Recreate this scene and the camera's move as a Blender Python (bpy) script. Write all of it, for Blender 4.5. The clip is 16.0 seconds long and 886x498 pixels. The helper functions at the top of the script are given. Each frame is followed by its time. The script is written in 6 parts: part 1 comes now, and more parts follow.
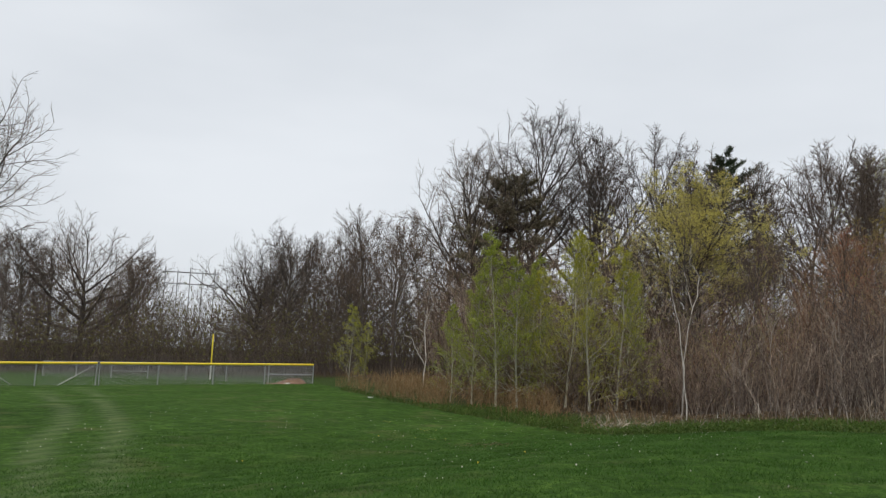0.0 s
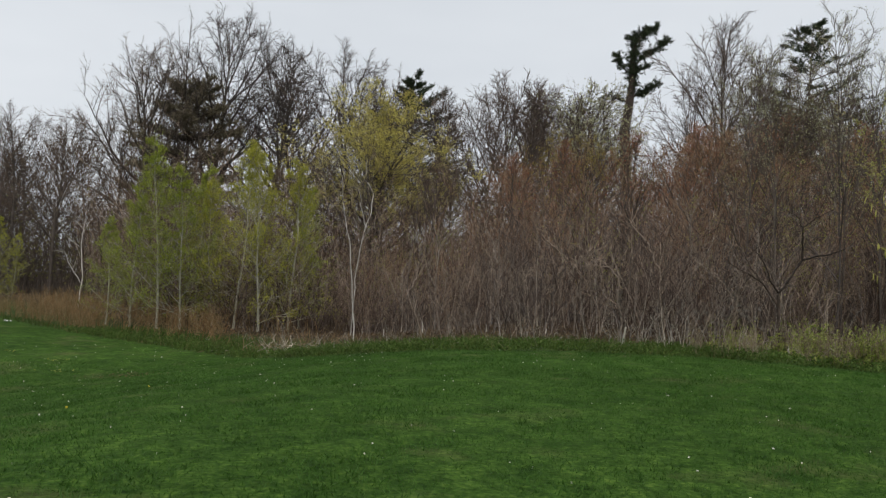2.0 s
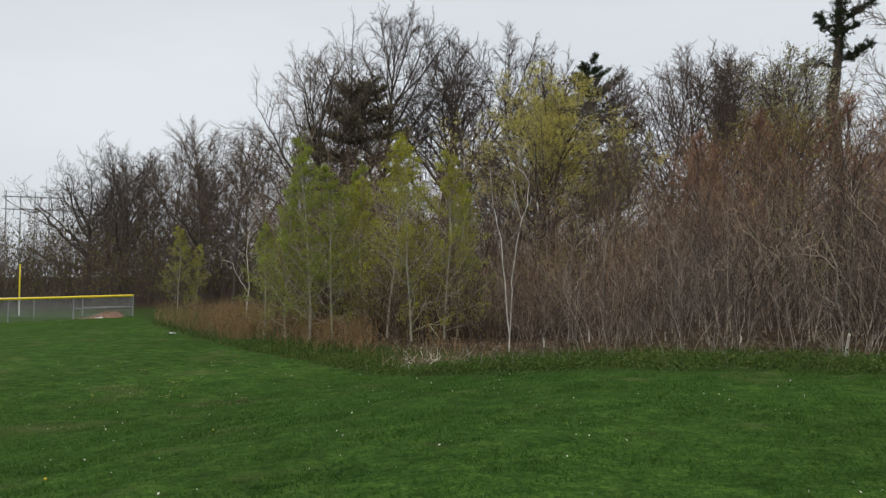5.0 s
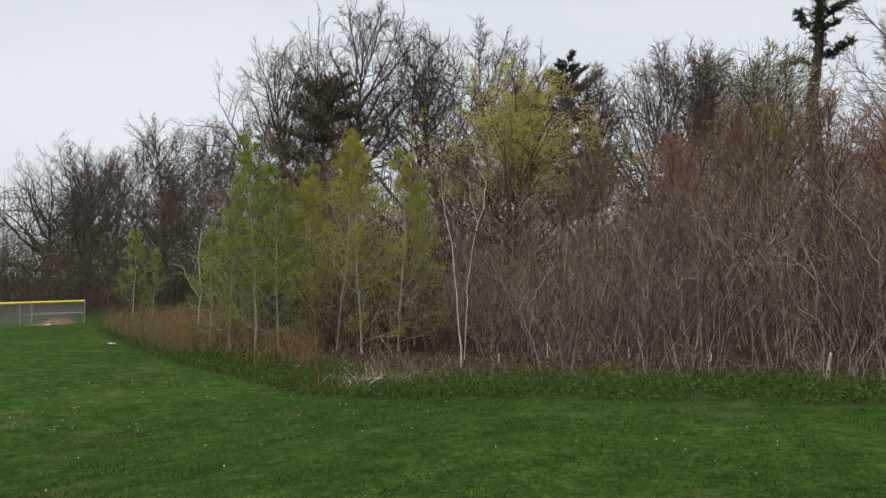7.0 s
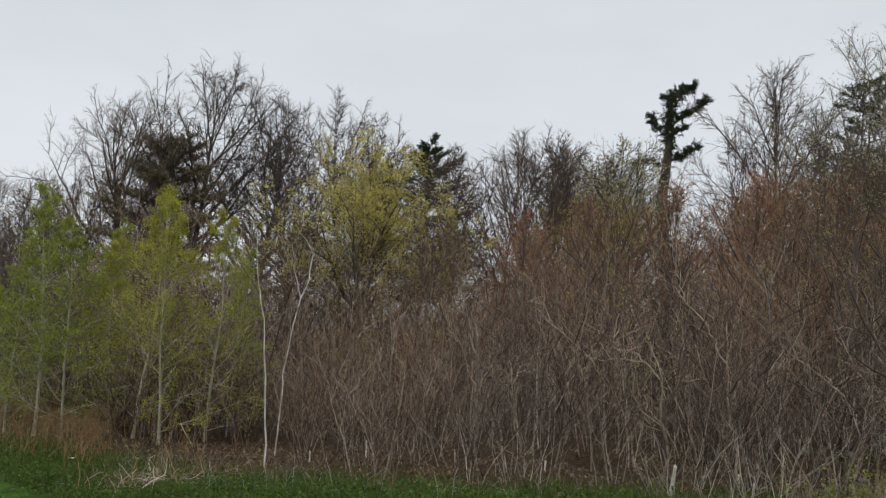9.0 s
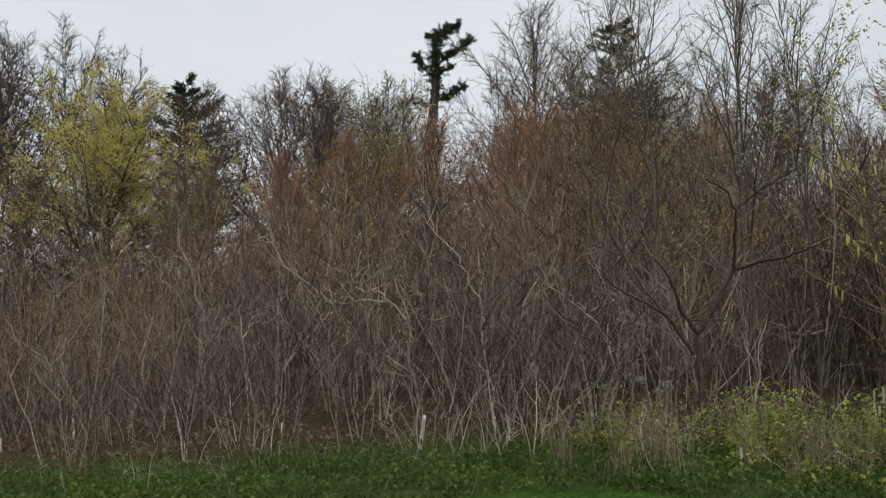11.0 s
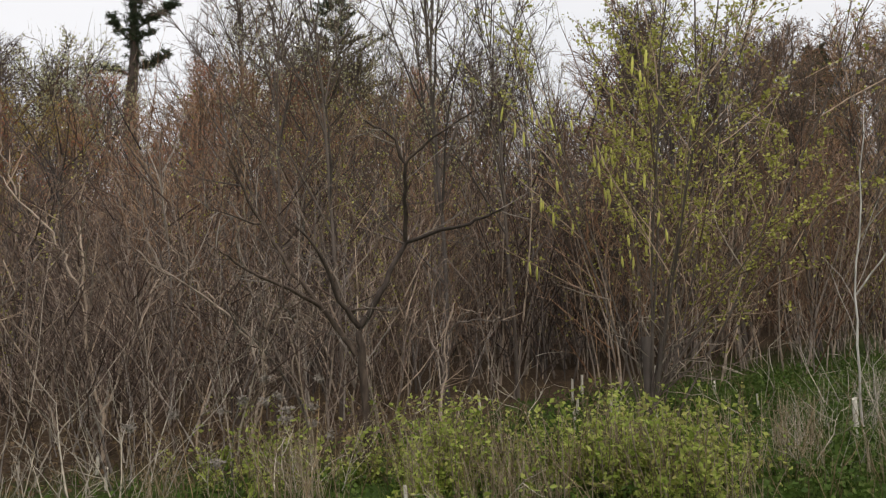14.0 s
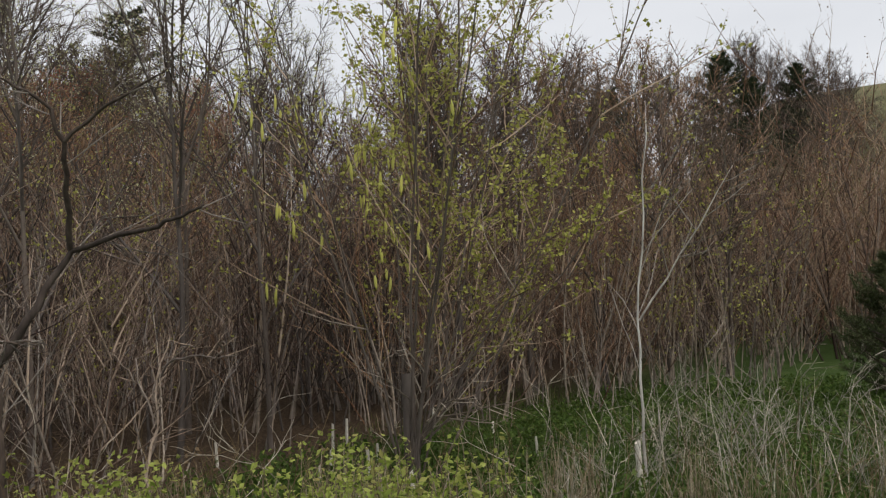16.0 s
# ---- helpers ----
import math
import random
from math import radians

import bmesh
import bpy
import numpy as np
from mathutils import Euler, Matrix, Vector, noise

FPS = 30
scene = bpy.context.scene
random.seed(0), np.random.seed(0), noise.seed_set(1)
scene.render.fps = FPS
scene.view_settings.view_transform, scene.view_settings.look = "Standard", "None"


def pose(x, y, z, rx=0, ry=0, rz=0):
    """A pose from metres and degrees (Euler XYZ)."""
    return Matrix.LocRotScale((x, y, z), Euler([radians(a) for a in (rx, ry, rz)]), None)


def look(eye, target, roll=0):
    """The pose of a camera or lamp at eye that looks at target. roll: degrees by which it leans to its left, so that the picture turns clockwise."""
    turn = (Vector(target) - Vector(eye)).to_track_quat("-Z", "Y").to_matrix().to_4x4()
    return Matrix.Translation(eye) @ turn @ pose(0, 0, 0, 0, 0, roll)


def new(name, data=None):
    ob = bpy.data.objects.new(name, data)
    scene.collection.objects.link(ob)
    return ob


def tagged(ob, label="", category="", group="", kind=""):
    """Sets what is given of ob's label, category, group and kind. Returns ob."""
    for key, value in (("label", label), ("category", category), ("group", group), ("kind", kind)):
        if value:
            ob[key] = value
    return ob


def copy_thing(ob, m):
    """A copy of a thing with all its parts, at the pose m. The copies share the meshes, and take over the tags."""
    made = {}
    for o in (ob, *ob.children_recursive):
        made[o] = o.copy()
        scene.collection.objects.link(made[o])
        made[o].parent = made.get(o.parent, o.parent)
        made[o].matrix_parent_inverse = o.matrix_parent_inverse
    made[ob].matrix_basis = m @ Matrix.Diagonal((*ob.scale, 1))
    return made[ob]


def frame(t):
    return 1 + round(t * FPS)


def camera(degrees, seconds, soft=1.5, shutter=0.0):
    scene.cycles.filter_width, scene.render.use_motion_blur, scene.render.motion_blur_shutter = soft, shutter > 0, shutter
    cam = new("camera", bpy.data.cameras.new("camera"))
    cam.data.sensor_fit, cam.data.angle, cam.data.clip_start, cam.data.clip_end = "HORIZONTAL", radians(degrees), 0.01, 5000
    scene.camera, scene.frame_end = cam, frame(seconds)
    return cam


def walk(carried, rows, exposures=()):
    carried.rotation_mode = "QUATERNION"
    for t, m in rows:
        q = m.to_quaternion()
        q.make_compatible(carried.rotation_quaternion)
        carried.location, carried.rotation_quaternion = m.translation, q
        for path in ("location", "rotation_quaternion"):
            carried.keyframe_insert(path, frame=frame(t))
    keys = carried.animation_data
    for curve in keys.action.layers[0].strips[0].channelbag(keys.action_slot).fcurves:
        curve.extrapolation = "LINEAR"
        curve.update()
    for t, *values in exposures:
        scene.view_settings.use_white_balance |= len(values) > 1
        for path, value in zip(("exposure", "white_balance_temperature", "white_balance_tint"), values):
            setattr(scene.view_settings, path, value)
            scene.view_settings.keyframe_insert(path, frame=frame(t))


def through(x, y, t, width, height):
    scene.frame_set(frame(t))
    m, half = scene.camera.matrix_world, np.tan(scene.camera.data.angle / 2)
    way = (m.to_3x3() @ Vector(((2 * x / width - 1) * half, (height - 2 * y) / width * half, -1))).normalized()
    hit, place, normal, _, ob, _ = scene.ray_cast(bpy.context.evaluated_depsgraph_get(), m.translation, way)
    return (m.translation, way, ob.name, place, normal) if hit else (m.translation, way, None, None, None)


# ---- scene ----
cam = camera(56.0, 16.0, 1.3)
PATH = [
    (0, (0.245, 1.02, 1.084), (0.217, 3.004, 1.336), 2.4),
    (0.5, (0.453, 1.323, 1.117), (0.611, 3.303, 1.35), 2.0),
    (1, (0.709, 1.661, 1.138), (1.001, 3.631, 1.325), 3.4),
    (1.5, (0.946, 2.08, 1.145), (1.491, 4.001, 1.263), 3.0),
    (2, (1.221, 2.426, 1.164), (1.907, 4.302, 1.249), 2.4),
    (2.5, (1.477, 2.859, 1.19), (2.127, 4.748, 1.276), 2.6),
    (3, (1.738, 3.339, 1.222), (2.329, 5.247, 1.315), 0.7),
    (3.5, (2.0, 3.717, 1.239), (2.42, 5.671, 1.316), 0.8),
    (4, (2.201, 4.089, 1.224), (2.517, 6.063, 1.288), 1.8),
    (4.2, (2.296, 4.287, 1.214), (2.604, 6.262, 1.283), 1.3),
    (6.3, (3.498, 6.084, 1.468), (3.68, 8.075, 1.528), 0.6),
    (6.5, (3.58, 6.211, 1.451), (3.781, 8.2, 1.499), 0.7),
    (7, (3.765, 6.634, 1.493), (4.051, 8.612, 1.56), 0.4),
    (7.5, (4.057, 7.154, 1.512), (4.379, 9.126, 1.601), 0.7),
    (8, (4.284, 7.613, 1.521), (4.661, 9.572, 1.669), 1.0),
    (8.5, (4.616, 8.069, 1.532), (5.093, 9.997, 1.766), 1.6),
    (9, (4.949, 8.499, 1.581), (5.542, 10.39, 1.851), 2.8),
    (9.5, (5.277, 8.912, 1.561), (6.055, 10.737, 1.815), 0.7),
    (10, (5.657, 9.3, 1.564), (6.535, 11.088, 1.74), 0.0),
    (10.2, (5.763, 9.43, 1.563), (6.708, 11.186, 1.714), 0.4),
    (12.3, (7.343, 10.365, 1.599), (8.506, 11.983, 1.772), -3.8),
    (12.5, (7.497, 10.466, 1.583), (8.669, 12.078, 1.752), -4.0),
    (13, (7.854, 10.663, 1.600), (9.111, 12.211, 1.746), -3.2),
    (13.5, (8.254, 10.956, 1.613), (9.701, 12.333, 1.718), -3.2),
    (14, (8.667, 11.166, 1.577), (10.217, 12.427, 1.667), -3.2),
    (14.5, (9.091, 11.335, 1.562), (10.726, 12.482, 1.675), -2.1),
    (15, (9.553, 11.427, 1.585), (11.279, 12.428, 1.727), -2.4),
    (15.5, (9.964, 11.491, 1.522), (11.721, 12.432, 1.677), -3.0),
    (16, (10.34, 11.51, 1.47), (12.125, 12.389, 1.615), -3.4),
]
EXPOSURES = [(0.0, -0.01, 6500, 10), (0.5, -0.06, 6500, 10), (1.0, -0.04, 6500, 10), (1.5, -0.12, 6500, 10), (2.5, -0.06, 6500, 9.5), (3.5, -0.09, 6500, 9.5), (6.5, -0.03, 6500, 9.5), (8.0, 0.02, 6500, 9.5), (9.0, -0.09, 6500, 9.5), (10.0, 0.00, 6500, 9.5), (12.5, -0.1, 6550, 11), (13.0, -0.06, 6600, 13), (13.5, -0.08, 6800, 13.5), (14.0, 0.26, 6900, 13.5), (14.5, 0.24, 6900, 13), (15.2, 0.16, 6700, 12), (16.0, 0.11, 6700, 12)]
walk(cam, [(t, look(eye, target, roll)) for t, eye, target, roll in PATH], EXPOSURES)

# ---- world and light: an even overcast sky ----
world = bpy.data.worlds.new("overcast_sky")
scene.world = world
world.use_nodes = True
wn, wl = world.node_tree.nodes, world.node_tree.links
wn.clear()
w_out, w_bg = wn.new("ShaderNodeOutputWorld"), wn.new("ShaderNodeBackground")
w_sky, w_mix = wn.new("ShaderNodeTexSky"), wn.new("ShaderNodeMix")
w_sky.sky_type, w_sky.sun_disc = "NISHITA", False
w_sky.sun_elevation, w_sky.sun_rotation = radians(50), radians(200)
w_sky.air_density, w_sky.dust_density = 1.0, 3.0
w_geo, w_sep, w_ramp = wn.new("ShaderNodeTexCoord"), wn.new("ShaderNodeSeparateXYZ"), wn.new("ShaderNodeValToRGB")
w_map, w_noise = wn.new("ShaderNodeMapping"), wn.new("ShaderNodeTexNoise")
w_map.inputs["Scale"].default_value = (1.6, 1.6, 5.0)
w_noise.inputs["Scale"].default_value, w_noise.inputs["Detail"].default_value = 1.1, 4.0
w_ramp.color_ramp.elements[0].position, w_ramp.color_ramp.elements[0].color = 0.3, (0.715, 0.755, 0.8, 1)
w_ramp.color_ramp.elements[1].position, w_ramp.color_ramp.elements[1].color = 0.7, (0.86, 0.895, 0.935, 1)
w_scale = wn.new("ShaderNodeVectorMath")
w_scale.operation = "SCALE"
w_scale.inputs["Scale"].default_value = 0.1
w_mix.data_type = "RGBA"
w_mix.inputs["Factor"].default_value = 0.9
wl.new(w_geo.outputs["Generated"], w_map.inputs["Vector"])
wl.new(w_map.outputs["Vector"], w_noise.inputs["Vector"])
wl.new(w_noise.outputs["Fac"], w_ramp.inputs["Fac"])
wl.new(w_sky.outputs["Color"], w_scale.inputs[0])
wl.new(w_scale.outputs["Vector"], w_mix.inputs["A"])
wl.new(w_ramp.outputs["Color"], w_mix.inputs["B"])
wl.new(w_mix.outputs["Result"], w_bg.inputs["Color"])
wl.new(w_bg.outputs["Background"], w_out.inputs["Surface"])
w_bg.inputs["Strength"].default_value = 1.0

sun = new("sun", bpy.data.lights.new("sun", "SUN"))
sun.data.energy, sun.data.angle, sun.data.color = 1.4, radians(12), (1.0, 0.94, 0.85)
sun.matrix_basis = look((0, 0, 60), (12, 30, 0))


# ---- materials ----
def material(name, build, roughness=0.85, specular=0.25):
    m = bpy.data.materials.new(name)
    m.use_nodes = True
    nodes, links = m.node_tree.nodes, m.node_tree.links
    shader = nodes["Principled BSDF"]
    shader.inputs["Roughness"].default_value = roughness
    shader.inputs["Specular IOR Level"].default_value = specular
    build(nodes, links, shader)
    return m


def noise_of(nodes, links, scale, detail=4.0, vector=None, stretch=None):
    tex = nodes.new("ShaderNodeTexNoise")
    tex.inputs["Scale"].default_value, tex.inputs["Detail"].default_value = scale, detail
    if vector is None:
        vector = nodes.new("ShaderNodeTexCoord").outputs["Object"]
    if stretch:
        mapping = nodes.new("ShaderNodeMapping")
        mapping.inputs["Scale"].default_value = stretch
        links.new(vector, mapping.inputs["Vector"])
        vector = mapping.outputs["Vector"]
    links.new(vector, tex.inputs["Vector"])
    return tex.outputs["Fac"]


def ramp_of(nodes, links, fac, stops):
    ramp = nodes.new("ShaderNodeValToRGB")
    ramp.color_ramp.elements[0].position, ramp.color_ramp.elements[0].color = stops[0][0], (*stops[0][1], 1)
    ramp.color_ramp.elements[1].position, ramp.color_ramp.elements[1].color = stops[-1][0], (*stops[-1][1], 1)
    for at, colour in stops[1:-1]:
        ramp.color_ramp.elements.new(at).color = (*colour, 1)
    links.new(fac, ramp.inputs["Fac"])
    return ramp.outputs["Color"]


def mix_of(nodes, links, fac, a, b, mode="MIX"):
    mix = nodes.new("ShaderNodeMix")
    mix.data_type, mix.blend_type = "RGBA", mode
    for value, socket in ((fac, "Factor"), (a, "A"), (b, "B")):
        if isinstance(value, (int, float)):
            mix.inputs[socket].default_value = value
        elif isinstance(value, tuple):
            mix.inputs[socket].default_value = (*value, 1)
        else:
            links.new(value, mix.inputs[socket])
    return mix.outputs["Result"]


def bump_of(nodes, links, fac, shader, strength=0.5, distance=0.02):
    bump = nodes.new("ShaderNodeBump")
    bump.inputs["Strength"].default_value, bump.inputs["Distance"].default_value = strength, distance
    links.new(fac, bump.inputs["Height"])
    links.new(bump.outputs["Normal"], shader.inputs["Normal"])


def bark(name, dark, light, scale=9.0, spread=0.25):
    def build(nodes, links, shader):
        fine = noise_of(nodes, links, scale, 5.0, stretch=(1, 1, 0.25))
        patch = noise_of(nodes, links, 1.3, 3.0)
        colour = ramp_of(nodes, links, fine, [(0.3, dark), (0.72, light)])
        colour = mix_of(nodes, links, mix_of(nodes, links, patch, (0.0,) * 3, (0.5,) * 3), colour, tuple(0.75 * c for c in light))
        info = nodes.new("ShaderNodeObjectInfo")
        tint = ramp_of(nodes, links, info.outputs["Random"], [(0.0, (1 - spread, 1 - spread, 1 - spread * 0.9)), (0.5, (1, 0.97, 0.95)), (1.0, (1 + spread, 1 + spread * 0.8, 1 + spread * 0.6))])
        links.new(mix_of(nodes, links, 1.0, colour, tint, "MULTIPLY"), shader.inputs["Base Color"])
        bump_of(nodes, links, fine, shader, 0.6, 0.01)
    return material(name, build, 0.9, 0.2)


def twig(name, colours, roughness=0.8):
    """Thin branches: each one takes its own shade."""
    def build(nodes, links, shader):
        island = nodes.new("ShaderNodeNewGeometry").outputs["Random Per Island"]
        n = len(colours)
        colour = ramp_of(nodes, links, island, [(i / (n - 1), c) for i, c in enumerate(colours)])
        info = nodes.new("ShaderNodeObjectInfo")
        tint = ramp_of(nodes, links, info.outputs["Random"], [(0.0, (0.52, 0.52, 0.55)), (0.6, (0.93, 0.91, 0.89)), (1.0, (1.35, 1.27, 1.17))])
        fleck = noise_of(nodes, links, 14.0, 3.0)
        colour = mix_of(nodes, links, 1.0, colour, ramp_of(nodes, links, fleck, [(0.3, (0.7, 0.7, 0.7)), (0.7, (1.2, 1.2, 1.2))]), "MULTIPLY")
        links.new(mix_of(nodes, links, 1.0, colour, tint, "MULTIPLY"), shader.inputs["Base Color"])
    return material(name, build, roughness, 0.1)


def foliage(name, colours, through=0.35, rough=0.6):
    m = bpy.data.materials.new(name)
    m.use_nodes = True
    nodes, links = m.node_tree.nodes, m.node_tree.links
    shader, out = nodes["Principled BSDF"], nodes["Material Output"]
    shader.inputs["Roughness"].default_value, shader.inputs["Specular IOR Level"].default_value = rough, 0.15
    island = nodes.new("ShaderNodeNewGeometry").outputs["Random Per Island"]
    n = len(colours)
    colour = ramp_of(nodes, links, island, [(i / (n - 1), c) for i, c in enumerate(colours)])
    patch = noise_of(nodes, links, 0.9, 3.0)
    colour = mix_of(nodes, links, 1.0, colour, ramp_of(nodes, links, patch, [(0.3, (0.75, 0.75, 0.7)), (0.7, (1.2, 1.2, 1.15))]), "MULTIPLY")
    links.new(colour, shader.inputs["Base Color"])
    back, mix = nodes.new("ShaderNodeBsdfTranslucent"), nodes.new("ShaderNodeMixShader")
    links.new(colour, back.inputs["Color"])
    mix.inputs["Fac"].default_value = through
    links.new(shader.outputs["BSDF"], mix.inputs[1])
    links.new(back.outputs["BSDF"], mix.inputs[2])
    links.new(mix.outputs["Shader"], out.inputs["Surface"])
    return m


def plain(name, a, b, scale=6.0, roughness=0.6, metal=0.0):
    def build(nodes, links, shader):
        fac = noise_of(nodes, links, scale, 4.0)
        links.new(ramp_of(nodes, links, fac, [(0.3, a), (0.7, b)]), shader.inputs["Base Color"])
        shader.inputs["Metallic"].default_value = metal
    return material(name, build, roughness, 0.4)


def build_ground(nodes, links, shader):
    place = nodes.new("ShaderNodeNewGeometry").outputs["Position"]
    def attribute(name):
        node = nodes.new("ShaderNodeAttribute")
        node.attribute_name = name
        return node.outputs["Fac"]
    fine = noise_of(nodes, links, 26.0, 5.0, place)
    middle = noise_of(nodes, links, 2.3, 4.0, place)
    broad = noise_of(nodes, links, 0.33, 3.0, place)
    grass = ramp_of(nodes, links, fine, [(0.25, (0.016, 0.045, 0.007)), (0.5, (0.035, 0.086, 0.013)), (0.75, (0.072, 0.137, 0.026))])
    grass = mix_of(nodes, links, 1.0, grass, ramp_of(nodes, links, middle, [(0.3, (0.64, 0.7, 0.64)), (0.7, (1.38, 1.26, 1.25))]), "MULTIPLY")
    grass = mix_of(nodes, links, 1.0, grass, ramp_of(nodes, links, broad, [(0.35, (0.92, 0.88, 0.85)), (0.65, (1.15, 1.08, 1.1))]), "MULTIPLY")
    tuft = noise_of(nodes, links, 7.5, 3.0, place)
    grass = mix_of(nodes, links, 1.0, grass, ramp_of(nodes, links, tuft, [(0.32, (0.62, 0.66, 0.6)), (0.5, (1, 1, 1)), (0.68, (1.4, 1.3, 1.3))]), "MULTIPLY")
    worn = noise_of(nodes, links, 0.8, 6.0, place)
    grass = mix_of(nodes, links, ramp_of(nodes, links, worn, [(0.57, (0, 0, 0)), (0.74, (0.5, 0.5, 0.5))]), grass, (0.12, 0.115, 0.05))
    grass = mix_of(nodes, links, mix_of(nodes, links, attribute("track"), (0.0,) * 3, (0.7,) * 3), grass, (0.12, 0.155, 0.07))
    litter = ramp_of(nodes, links, fine, [(0.25, (0.025, 0.018, 0.012)), (0.5, (0.06, 0.042, 0.028)), (0.75, (0.13, 0.095, 0.062))])
    meadow = ramp_of(nodes, links, middle, [(0.25, (0.03, 0.05, 0.014)), (0.6, (0.045, 0.075, 0.02)), (0.8, (0.09, 0.095, 0.038))])
    litter = mix_of(nodes, links, attribute("meadow"), litter, meadow)
    pasture = ramp_of(nodes, links, broad, [(0.3, (0.1, 0.105, 0.055)), (0.7, (0.17, 0.155, 0.085))])
    litter = mix_of(nodes, links, attribute("hill"), litter, pasture)
    colour = mix_of(nodes, links, attribute("lawn"), litter, grass)
    links.new(colour, shader.inputs["Base Color"])
    bump_of(nodes, links, fine, shader, 0.8, 0.04)


